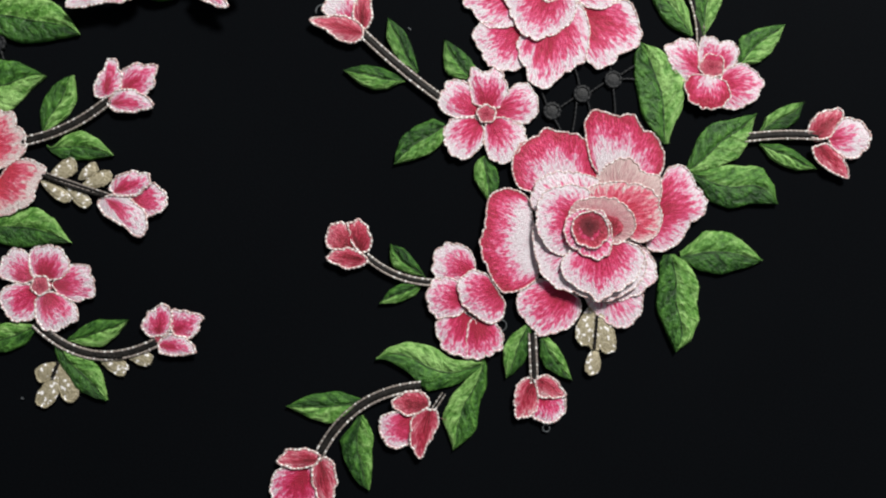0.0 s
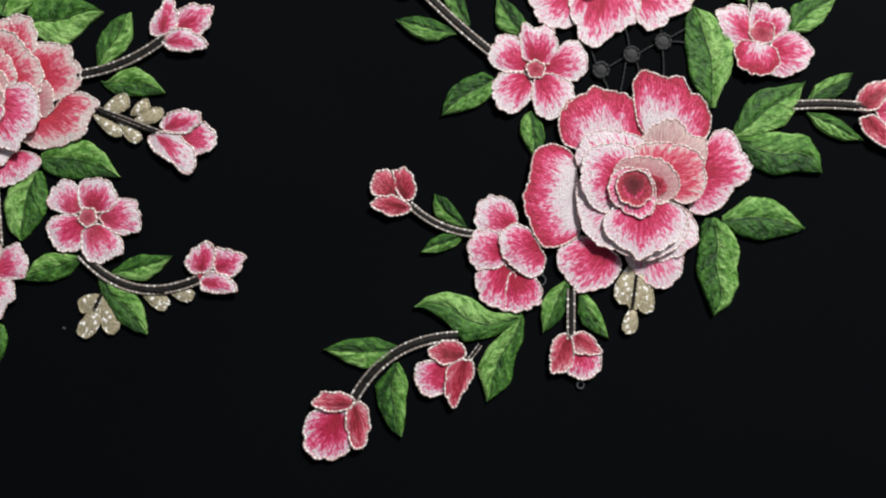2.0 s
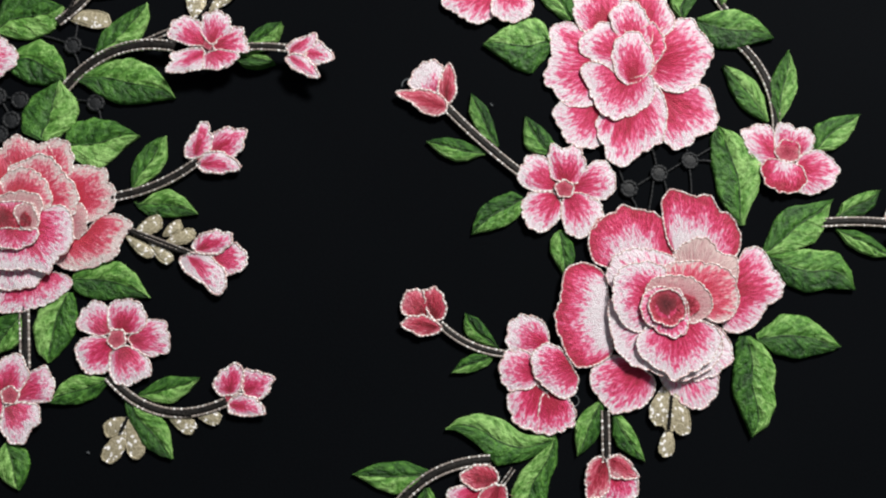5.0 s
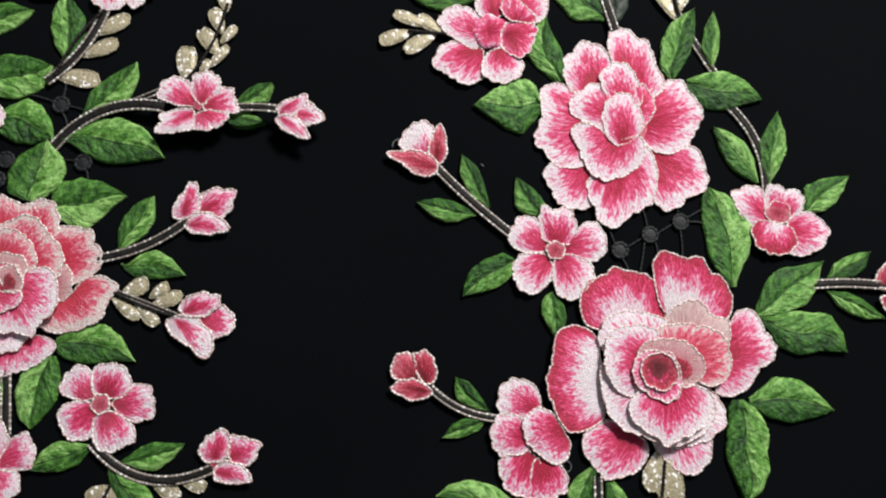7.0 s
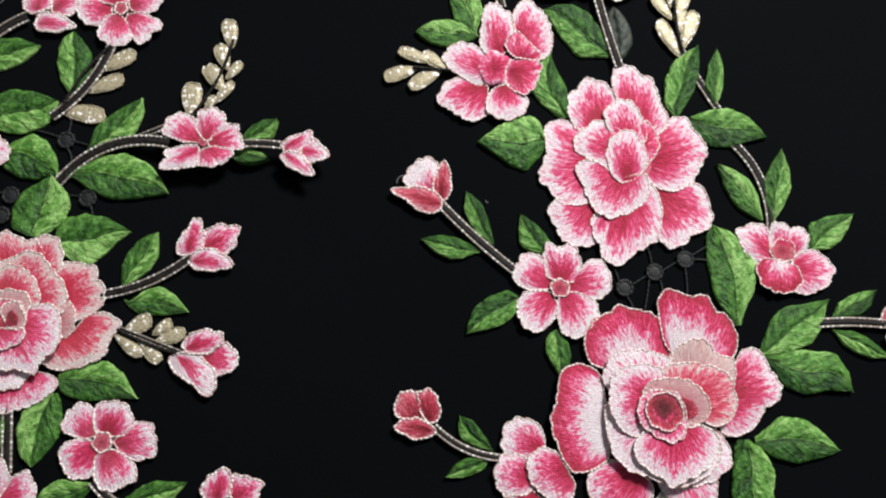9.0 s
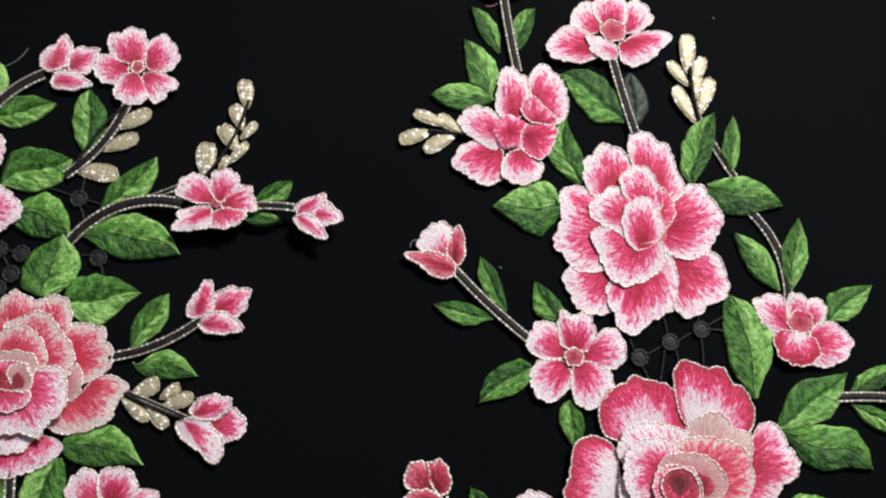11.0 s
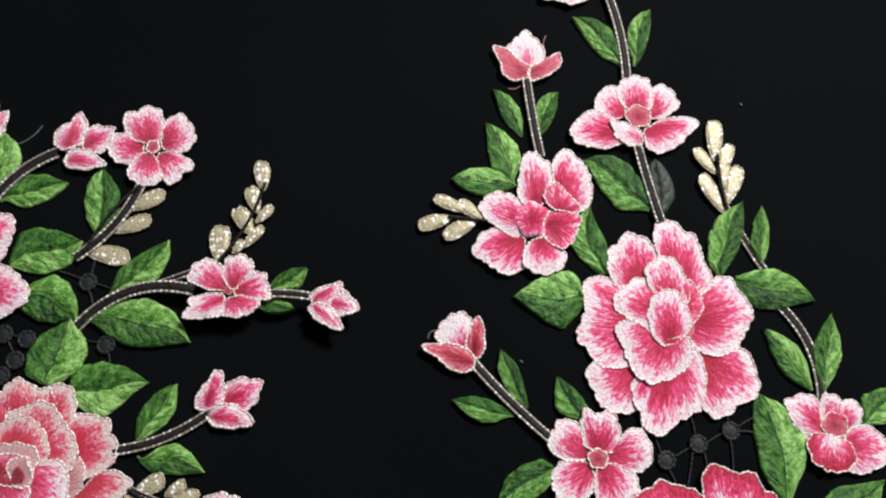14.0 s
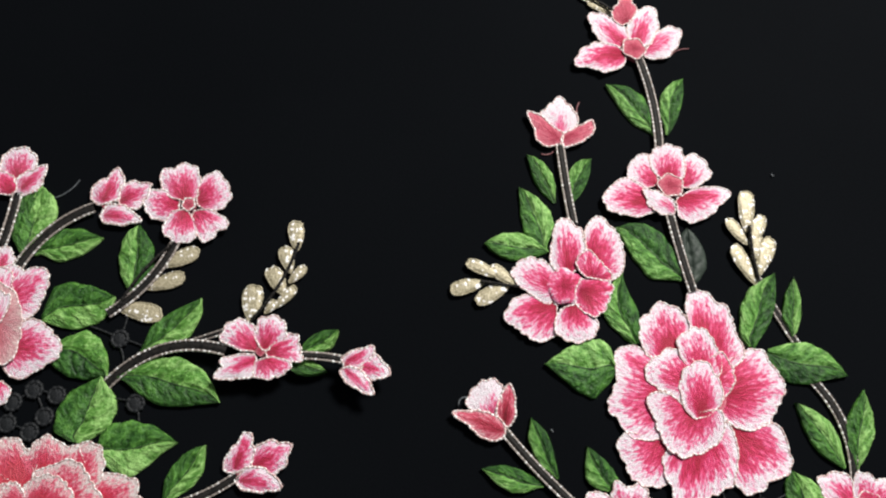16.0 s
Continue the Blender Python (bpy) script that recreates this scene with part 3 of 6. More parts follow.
leaf(right_spray, -8.2, 166.2, -20.2, 184.6, (0.8, 2.1, 2.6, 1.6, 0.6), (1.2, 3.6, 4.7, 4.1, 2.3))
leaf(right_spray, -2.1, 166.5, 4.7, 185.5, (2.4, 4.6, 5.6, 5.4, 3.2), (0.9, 1.9, 2.1, 1.7, 0.6))
leaf(right_spray, 66.6, 118.8, 74.1, 147.8, (5.8, 7.7, 8.2, 6.7, 2.8), (0.5, 2.3, 3.2, 2.4, 0.9))
leaf(right_spray, 80.3, 124.9, 81.1, 146.8, (1.0, 3.9, 3.3, 2.5, 0.9), (1.7, 2.8, 3.0, 2.5, 1.0))
leaf(right_spray, 70.9, 118.3, 99.4, 112.8, (2.6, 5.9, 7.4, 5.9, 2.7), (4.7, 7.9, 7.6, 4.4, 1.6))
leaf(right_spray, 97.0, 81.1, 80.6, 101.3, (1.5, 3.7, 4.0, 2.8, 1.0), (1.7, 4.3, 5.6, 4.4, 1.9))
leaf(right_spray, 100.7, 81.2, 104.9, 108.5, (1.7, 3.8, 4.8, 3.4, 1.3), (1.6, 3.7, 5.0, 3.8, 1.6))
stem(right_spray, -20.9, 81.1, 7.2, 57.6, 4.0, -0.02)
stem(right_spray, 34.8, 166.5, 43.9, 137.2, 4.0, -0.01, z=1.7)
stem(right_spray, 67.6, 146.3, 82.8, 121.1, 3.2, -0.02, z=0.2)
stem(right_spray, 82.6, 113.4, 100.1, 77.4, 4.0, 0.13, z=0.4)
leaf(right_spray, 28.6, 198.8, 8.8, 218.5, (0.6, 2.7, 2.9, 1.8, 0.7), (1.9, 5.6, 7.4, 6.5, 3.0))
leaf(right_spray, 33.5, 199.4, 39.4, 224.7, (1.1, 4.3, 6.0, 5.9, 3.2), (1.1, 2.1, 2.2, 1.8, 0.6))
stem(right_spray, -8.0, 190.2, -1.0, 158.5, 4.0, -0.01)
stem(right_spray, 21.4, 231.4, 30.4, 192.8, 4.2, 0.04)
leaf(right_spray, 114.0, 70.9, 130.6, 85.3, (2.7, 6.6, 6.1, 4.1, 1.5), (1.6, 4.0, 4.1, 2.9, 1.0))

# net between the two roses
net(right_spray, ((46.6, 53.7), (57.4, 59.9), (68.5, 65.1)), ((49.6, 55.1, 54.5, 58.4), (60.4, 60.6, 65.3, 63.9), (71.7, 65.3, 77.3, 65.0), (71.3, 66.9, 76.4, 70.2), (47.6, 50.6, 50.6, 44.2), (55.4, 56.9, 53.5, 44.4), (59.4, 57.2, 60.5, 50.6), (68.5, 61.8, 69.1, 51.2), (44.6, 56.1, 41.6, 62.6), (56.4, 62.8, 54.5, 69.5), (67.8, 68.2, 65.4, 74.3)))

# large open rose
f = flower(right_spray, "rose", 60.7, 11.8, 1.5, 12.0, "large layered pink rose with cream folds", ring=False)
petal(f, 51.6, 18.4, 47.3, 34.6, (12.6, 11.8, 12.0, 13.7, 14.4, 14.9, 14.8, 15.1, 14.4, 12.5, 11.0, 10.2, 10.1, 10.5, 11.5, 13.5, 15.6, 16.4, 14.4, 12.7, 12.9, 13.5, 13.2, 12.2, 11.4, 11.9), z=1.6, g0=1.75, g1=0.0, rise=1.2)
petal(f, 68.4, 17.1, 71.4, 40.0, (11.8, 11.6, 12.4, 16.7, 17.0, 15.2, 13.2, 12.2, 11.8, 12.0, 11.7, 12.1, 12.1, 11.8, 12.3, 13.2, 13.9, 15.7, 15.6, 14.8, 14.0, 12.9, 12.1, 9.8, 9.9, 12.2), z=1.9, g0=1.75, g1=-0.05, rise=1.6)
petal(f, 75.8, 15.5, 89.8, 19.0, (11.3, 11.1, 10.8, 11.7, 14.5, 15.2, 14.8, 11.4, 9.0, 7.7, 7.1, 6.9, 7.1, 7.9, 9.3, 12.3, 16.6, 16.0, 13.7, 11.6, 9.4, 7.9, 7.2, 8.1, 9.8, 10.7), z=1.8, g0=-0.15, g1=1.0, rise=1.0)
petal(f, 57.5, 8.7, 31.4, 7.6, (10.4, 10.3, 10.9, 11.7, 13.1, 16.1, 18.0, 17.3, 16.6, 15.8, 12.2, 10.4, 9.4, 8.9, 9.0, 9.7, 11.1, 13.6, 17.0, 17.9, 18.1, 17.5, 13.4, 10.9, 10.0, 9.9), z=2.2, g0=1.7, g1=0.0, rise=1.2)
petal(f, 54.9, -7.1, 45.0, -15.6, (8.8, 9.2, 10.3, 9.6, 9.1, 9.0, 9.4, 10.1, 10.3, 11.1, 11.4, 11.2, 9.7, 9.0, 8.8, 8.5, 8.6, 9.3, 10.1, 9.8, 10.0, 10.9, 11.8, 10.6, 10.1, 9.3), z=1.6, g0=-0.05, g1=1.0, rise=0.4)
petal(f, 63.7, -4.8, 69.2, -14.7, (8.3, 8.5, 8.4, 8.5, 8.5, 9.1, 9.5, 9.3, 8.6, 7.2, 6.5, 6.3, 6.4, 6.6, 7.3, 8.8, 11.7, 10.2, 9.0, 7.8, 7.1, 6.9, 7.1, 7.4, 7.6, 8.4), z=1.7, g0=0.3, g1=1.0, rise=0.4)
petal(f, 63.4, 7.0, 72.1, -3.5, (8.5, 8.8, 9.6, 10.9, 10.8, 10.7, 10.6, 10.8, 10.9, 11.7, 12.1, 9.8, 8.6, 8.1, 8.1, 8.7, 9.0, 9.3, 10.3, 12.4, 13.4, 12.0, 10.2, 9.0, 8.5, 8.6), z=2.4, g0=0.35, g1=1.05, rise=0.6)
petal(f, 59.3, 10.7, 51.7, 23.7, (9.1, 9.6, 10.9, 11.8, 12.6, 13.1, 12.7, 11.6, 9.8, 8.3, 7.5, 7.3, 7.5, 8.3, 9.2, 10.3, 12.6, 13.8, 12.7, 12.5, 10.5, 9.1, 8.5, 7.9, 7.8, 8.2), z=2.8, g0=0.2, g1=1.1, rise=1.0)
petal(f, 67.0, 15.0, 72.4, 26.5, (8.5, 9.5, 9.9, 10.0, 10.0, 10.2, 10.2, 10.9, 11.5, 11.6, 12.4, 10.7, 9.1, 8.3, 8.1, 8.3, 8.4, 9.0, 10.3, 12.4, 12.0, 12.0, 12.1, 10.9, 7.8, 7.6), z=3.1, g0=0.5, g1=1.0, rise=1.2, material=BEIGE)
petal(f, 59.9, 8.7, 58.2, 0.9, (11.8, 13.1, 14.4, 15.7, 16.6, 18.5, 20.0, 20.7, 19.9, 16.3, 13.2, 11.6, 10.9, 10.6, 10.9, 11.9, 14.0, 18.8, 22.2, 19.9, 18.0, 17.0, 15.8, 14.6, 13.4, 12.1), z=4.0, g0=0.35, g1=1.2, rise=1.4)
petal(f, 63.5, 13.7, 71.3, 18.7, (11.2, 10.6, 9.6, 9.0, 9.1, 9.7, 10.4, 11.4, 13.6, 15.1, 14.9, 13.2, 10.9, 9.2, 8.4, 8.1, 8.3, 9.0, 10.4, 12.8, 13.6, 13.7, 13.8, 12.7, 12.1, 12.1), z=4.7, g0=-0.05, g1=0.85, rise=0.9, material=BLUSH)
petal(f, 58.1, 14.5, 49.9, 15.4, (9.5, 9.5, 10.0, 10.1, 10.9, 11.5, 12.7, 12.7, 12.1, 10.8, 9.8, 9.1, 9.1, 9.6, 9.5, 9.8, 10.9, 13.0, 12.1, 11.9, 11.1, 10.8, 11.2, 10.9, 10.4, 10.0), z=5.2, g0=-0.2, g1=1.15, rise=1.2)
petal(f, 62.2, 10.7, 63.2, -1.3, (10.4, 9.6, 9.6, 10.2, 10.9, 12.3, 13.5, 14.9, 14.3, 12.6, 10.7, 9.8, 9.2, 8.9, 9.1, 10.0, 11.3, 12.1, 13.3, 14.5, 14.0, 12.7, 11.3, 10.6, 10.7, 12.0), z=6.0, g0=-0.1, g1=1.15, rise=1.2)
petal(f, 61.0, 12.9, 62.9, 14.5, (9.0, 8.9, 8.2, 7.8, 7.9, 8.3, 9.0, 10.4, 11.3, 11.6, 10.4, 10.0, 10.2, 9.9, 8.6, 7.9, 7.8, 7.8, 8.3, 9.4, 10.2, 10.8, 11.2, 11.8, 10.4, 9.8), z=6.5, g0=0.2, g1=0.8, puff=0.15, rise=0.3, material=BEIGE)
petal(f, 66.1, 12.7, 67.0, 12.4, (2.8, 3.0, 2.9, 2.7, 2.7, 2.9, 3.1, 3.1, 3.2, 3.6, 4.3, 3.1, 2.5, 2.2, 2.1, 2.1, 2.3, 2.6, 3.3, 3.9, 3.5, 3.3, 3.3, 3.0, 2.8, 2.7), z=7.1, g0=-0.1, g1=0.45, puff=0.15, rise=0.1, edge=False, material=CRIMSON)
petal(f, 58.4, 14.3, 58.3, 10.2, (7.9, 8.9, 9.3, 9.6, 8.9, 8.5, 7.8, 7.5, 7.7, 7.6, 7.9, 8.7, 8.0, 7.9, 8.2, 8.7, 8.8, 9.2, 8.7, 8.7, 8.3, 8.1, 7.5, 7.3, 7.2, 7.4), z=7.2, g0=0.1, g1=0.75, puff=0.2, rise=0.2)
petal(f, 58.2, 12.3, 58.5, 11.4, (6.1, 6.4, 6.2, 6.4, 6.2, 6.1, 6.1, 5.9, 6.0, 6.2, 6.0, 6.2, 6.0, 6.0, 6.2, 6.2, 6.5, 6.2, 6.2, 6.2, 5.9, 5.9, 6.1, 5.9, 6.1, 6.1), z=8.0, g0=-0.3, g1=0.6, puff=-0.8, rise=0.2, ruff=0.1, thick=1.1, material=CRIMSON)
petal(f, 58.3, 12.7, 58.3, 12.7, (3.1, 3.3, 3.6, 3.2, 3.0, 3.1, 3.3, 3.2, 3.2, 3.4, 3.6, 3.3, 3.2, 3.3, 3.0, 2.9, 3.0, 3.2, 3.2, 3.4, 3.8, 3.4, 3.1, 3.0, 3.1, 3.1), z=7.6, g0=0.0, g1=1.0, puff=0.1, rise=0.1, ruff=0.0, edge=False, material=HOLLOW_SHADE)

# full rose
f = flower(right_spray, "rose", 47.1, 103.4, 1.5, 10.9, "full pink rose with pale petal tips and crimson folds", ring=False)
petal(f, 43.4, 104.3, 34.9, 120.4, (10.7, 9.5, 10.1, 10.2, 9.7, 9.8, 9.9, 10.0, 10.5, 10.0, 9.9, 9.8, 10.2, 11.3, 11.0, 11.3, 10.8, 9.5, 9.0, 9.1, 9.2, 9.5, 10.3, 10.4, 11.0, 11.8), z=1.5, g0=-0.2, g1=1.15, puff=0.3, rise=0.2, thick=0.4)
petal(f, 50.5, 104.8, 51.5, 124.1, (10.1, 13.5, 15.2, 15.3, 12.7, 10.2, 8.9, 8.1, 7.8, 8.0, 8.6, 9.0, 10.1, 12.0, 13.1, 14.3, 14.2, 13.6, 11.2, 8.4, 7.7, 7.5, 7.7, 8.3, 9.5, 10.1), z=1.7, g0=-0.2, g1=1.15, puff=0.3, rise=0.2, thick=0.4)
petal(f, 42.4, 100.0, 26.6, 98.4, (10.6, 12.3, 13.1, 12.2, 13.0, 15.3, 15.3, 15.4, 15.6, 14.6, 12.8, 12.1, 12.0, 12.8, 11.7, 11.4, 11.7, 12.3, 13.3, 15.2, 17.0, 17.3, 15.7, 11.5, 9.6, 9.8), z=1.5, g0=0.0, g1=1.05, puff=0.3, rise=0.2, thick=0.4)
petal(f, 49.5, 100.5, 64.1, 104.0, (12.3, 12.7, 12.1, 12.7, 14.8, 14.8, 13.2, 12.1, 11.8, 11.7, 11.1, 11.1, 11.4, 11.4, 12.1, 13.9, 13.6, 13.9, 13.8, 13.6, 12.7, 12.5, 11.1, 10.7, 10.9, 12.0), z=1.6, g0=-0.1, g1=1.1, puff=0.3, rise=0.2, thick=0.4)
petal(f, 39.6, 86.3, 29.7, 77.1, (8.8, 9.0, 9.0, 9.0, 9.1, 9.5, 9.6, 10.3, 10.2, 9.6, 9.6, 10.1, 10.1, 9.4, 9.3, 8.9, 7.7, 7.1, 7.8, 9.4, 11.2, 11.7, 11.1, 9.6, 8.4, 8.3), z=1.4, g0=-0.15, g1=1.15, puff=0.3, rise=0.2, thick=0.4)
petal(f, 52.7, 92.5, 66.5, 82.1, (10.3, 11.7, 12.0, 11.6, 11.2, 11.6, 12.8, 12.6, 11.5, 10.0, 9.4, 10.4, 12.3, 12.4, 11.1, 10.6, 10.7, 10.7, 10.9, 11.9, 12.7, 13.5, 12.3, 10.8, 9.0, 9.1), z=1.5, g0=-0.15, g1=1.1, puff=0.3, rise=0.2, thick=0.4)
petal(f, 46.4, 94.0, 47.7, 76.8, (11.6, 10.0, 9.9, 10.2, 11.2, 11.2, 11.4, 11.9, 13.2, 14.6, 16.4, 17.4, 13.2, 9.6, 8.8, 8.9, 9.5, 11.0, 12.3, 13.4, 13.1, 13.1, 13.3, 15.3, 16.1, 14.9), z=2.0, g0=-0.25, g1=1.05, puff=0.3, rise=0.2, thick=0.4)
petal(f, 48.3, 102.4, 38.1, 106.3, (9.6, 10.8, 10.8, 9.6, 8.4, 7.4, 6.8, 6.8, 8.0, 9.9, 9.6, 9.9, 10.9, 9.8, 9.2, 9.2, 8.9, 8.3, 8.1, 8.5, 9.0, 8.9, 9.4, 8.8, 8.7, 9.1), z=2.1, g0=-0.1, g1=1.15, puff=0.3, rise=0.2, thick=0.4)
petal(f, 49.4, 104.6, 53.2, 106.8, (5.8, 6.7, 7.1, 8.0, 9.0, 7.9, 7.5, 6.7, 5.4, 4.7, 4.4, 4.4, 4.7, 5.3, 6.6, 7.5, 8.4, 10.2, 7.6, 6.2, 5.5, 5.2, 5.3, 5.5, 5.3, 5.4), z=2.1, g0=0.0, g1=0.6, puff=0.3, rise=0.2, thick=0.4)
petal(f, 49.3, 103.5, 46.4, 114.8, (9.1, 8.7, 8.9, 8.8, 8.8, 7.7, 7.0, 6.7, 6.5, 6.5, 6.9, 7.9, 9.4, 8.9, 9.0, 9.6, 9.1, 7.9, 7.4, 6.6, 6.3, 6.4, 6.8, 7.6, 8.5, 8.9), z=2.4, g0=-0.15, g1=1.1, puff=0.3, rise=0.2, thick=0.4)
petal(f, 48.2, 99.2, 41.5, 89.3, (9.9, 10.2, 10.6, 10.0, 9.9, 10.2, 10.6, 11.7, 12.4, 13.3, 13.6, 13.3, 7.2, 6.1, 5.5, 5.4, 6.5, 9.0, 12.4, 14.7, 15.2, 11.6, 9.9, 9.4, 9.4, 9.4), z=2.5, g0=-0.15, g1=1.1, puff=0.3, rise=0.2, thick=0.4)
petal(f, 47.2, 90.8, 46.6, 102.0, (9.8, 9.2, 8.5, 8.4, 7.7, 7.4, 7.1, 6.9, 7.1, 7.7, 8.8, 9.4, 10.1, 9.2, 9.0, 8.2, 8.0, 8.1, 7.6, 7.6, 7.6, 7.3, 7.4, 7.9, 8.8, 10.1), z=2.8, g0=-0.25, g1=1.1, puff=0.3, rise=0.2, thick=0.4)

# side flowers of this applique
f = flower(right_spray, "flower", 23.2, 52.3, 2.4, 3.2, "five-petalled pink flower with a ringed coral centre")
petal(f, 23.3, 52.3, 23.9, 61.3, (5.5, 5.6, 6.2, 8.8, 8.0, 7.3, 6.6, 6.5, 6.4, 6.5, 7.2, 6.7, 6.5, 6.7, 6.6, 7.0, 7.7, 7.4, 7.5, 7.1, 6.5, 6.3, 6.4, 6.9, 7.1, 7.8), z=2.0, g0=-0.2, g1=1.1)
petal(f, 23.3, 52.2, 13.6, 57.2, (6.2, 6.5, 7.2, 7.0, 6.8, 6.3, 6.2, 6.0, 5.9, 6.0, 6.5, 6.8, 7.7, 8.0, 6.8, 6.2, 5.8, 5.7, 5.8, 6.4, 6.4, 6.7, 7.2, 7.0, 7.2, 6.5), z=1.6, g0=-0.05, g1=1.1)
petal(f, 23.3, 52.4, 34.2, 55.4, (6.8, 7.1, 7.7, 7.7, 8.3, 7.8, 7.0, 6.1, 5.7, 5.5, 5.7, 6.4, 7.6, 8.5, 8.8, 7.6, 7.0, 6.7, 6.4, 6.5, 6.7, 6.7, 7.0, 7.0, 7.5, 6.9), z=1.8, g0=-0.05, g1=1.1)
petal(f, 23.3, 52.0, 15.3, 44.2, (7.1, 7.6, 7.6, 7.7, 7.2, 7.2, 6.6, 6.4, 6.7, 6.6, 6.7, 7.3, 7.4, 7.9, 7.7, 7.0, 6.8, 6.6, 6.7, 7.3, 7.2, 7.2, 7.1, 6.7, 6.8, 6.8), z=1.7, g0=-0.05, g1=1.05)
petal(f, 23.7, 52.0, 29.2, 43.5, (6.7, 6.4, 6.5, 7.0, 7.7, 7.6, 8.0, 7.7, 7.5, 7.3, 7.1, 7.4, 7.7, 7.6, 7.9, 7.6, 7.0, 6.8, 6.7, 6.7, 7.1, 8.0, 8.3, 8.6, 8.1, 7.3), z=2.0, g0=0.0, g1=1.15)
f = flower(right_spray, "flower", -2.6, 133.9, 2.1, 7.0, "open pink flower with pale upper petals", material=PINK, ring=False)
petal(f, -1.3, 136.4, -2.7, 149.0, (11.0, 10.3, 9.0, 7.1, 6.1, 5.7, 5.6, 5.8, 6.4, 7.7, 8.9, 9.9, 10.0, 9.9, 9.3, 8.4, 8.0, 7.0, 6.5, 6.4, 6.6, 6.7, 7.2, 8.4, 8.8, 9.7), z=1.7, g0=-0.1, g1=1.2)
petal(f, 5.0, 137.0, 11.1, 150.1, (8.1, 9.1, 11.1, 12.1, 11.4, 10.3, 8.7, 7.3, 6.6, 6.4, 6.3, 6.5, 7.0, 8.2, 10.6, 11.0, 11.9, 11.2, 10.1, 8.7, 7.8, 6.9, 6.6, 6.6, 6.7, 7.2), z=1.5, g0=-0.1, g1=1.15)
petal(f, -2.1, 131.9, -13.0, 135.6, (9.0, 9.5, 8.0, 7.0, 6.4, 5.9, 5.8, 6.1, 6.8, 8.3, 10.0, 9.3, 9.2, 7.9, 7.3, 7.1, 7.4, 7.6, 7.1, 7.0, 7.2, 7.2, 7.8, 8.3, 8.4, 9.0), z=1.6, g0=0.0, g1=1.15)
petal(f, -3.0, 128.6, -13.2, 121.4, (7.3, 6.9, 7.0, 7.2, 7.7, 8.9, 9.1, 9.5, 10.0, 9.2, 8.8, 8.5, 8.7, 9.3, 8.2, 7.7, 7.4, 7.7, 8.4, 8.5, 8.8, 9.4, 9.4, 10.0, 10.1, 9.1), z=1.4, g0=-0.2, g1=1.0)
petal(f, 1.1, 129.9, 2.1, 120.5, (6.5, 6.5, 6.8, 6.9, 7.4, 7.4, 7.6, 7.7, 7.2, 7.2, 6.7, 6.6, 6.9, 6.9, 6.7, 6.8, 7.1, 6.9, 7.1, 7.3, 7.6, 7.9, 7.4, 7.1, 6.6, 6.6), z=1.9, g0=-0.05, g1=1.2)
petal(f, 3.0, 133.2, 7.8, 131.8, (5.5, 5.7, 6.3, 7.4, 7.7, 8.1, 7.6, 6.9, 6.5, 6.3, 6.5, 7.0, 6.5, 6.5, 6.4, 6.5, 6.9, 7.0, 7.0, 7.3, 7.4, 7.9, 7.4, 6.6, 6.3, 5.7), z=2.2, g0=-0.2, g1=0.6)
petal(f, 6.9, 136.7, 6.9, 142.1, (4.4, 5.8, 6.6, 6.4, 6.1, 5.9, 6.0, 5.3, 5.0, 4.6, 4.4, 4.4, 4.1, 4.0, 4.2, 4.7, 5.7, 7.7, 7.4, 5.7, 4.4, 3.7, 3.4, 3.4, 3.5, 3.8), z=2.8, g0=0.0, g1=0.6)
f = flower(right_spray, "flower", 103.5, 69.8, 2.2, 4.4, "pink flower seen from the side with a coral throat", ring=True)
petal(f, 102.9, 67.0, 94.4, 72.2, (8.5, 7.3, 6.2, 5.7, 5.6, 5.6, 5.9, 6.6, 7.4, 7.2, 7.5, 7.5, 7.5, 7.9, 7.0, 6.4, 6.2, 5.9, 5.8, 6.1, 6.8, 6.9, 7.1, 7.2, 7.2, 7.6), z=1.6, g0=0.0, g1=1.1)
petal(f, 103.3, 65.7, 105.5, 74.1, (4.3, 4.5, 5.7, 6.8, 7.6, 7.2, 7.0, 6.5, 6.5, 6.8, 7.4, 6.4, 6.0, 6.0, 5.7, 5.5, 5.6, 6.0, 7.0, 7.2, 7.1, 7.5, 7.4, 7.1, 6.1, 4.9), z=1.8, g0=-0.15, g1=1.15)
petal(f, 103.9, 63.8, 113.4, 62.6, (7.7, 8.5, 8.5, 7.9, 7.7, 8.0, 8.1, 8.0, 7.5, 7.5, 7.4, 7.0, 7.0, 7.5, 7.4, 7.7, 8.4, 9.0, 8.6, 8.3, 7.3, 7.0, 6.8, 6.7, 6.9, 7.4), z=1.7, g0=0.1, g1=0.95)
petal(f, 103.3, 71.0, 101.7, 60.7, (6.0, 6.0, 6.3, 7.0, 7.2, 7.5, 8.4, 7.9, 7.5, 7.5, 6.6, 5.9, 5.5, 5.6, 5.7, 6.1, 7.0, 8.1, 8.0, 8.4, 7.4, 7.1, 7.1, 6.5, 6.2, 6.3), z=2.3, g0=1.1, g1=-0.1)
f = flower(right_spray, "flower", 34.9, 177.7, 2.7, 4.6, "pale pink flower with a coral throat", ring=True)
petal(f, 34.6, 176.2, 24.3, 182.2, (5.3, 5.4, 5.8, 5.7, 5.9, 6.3, 5.7, 5.6, 5.8, 6.4, 6.2, 6.3, 6.7, 6.7, 5.7, 5.2, 5.0, 5.1, 5.1, 5.4, 6.1, 7.3, 6.7, 6.6, 6.3, 5.6), z=1.6, g0=0.0, g1=1.25)
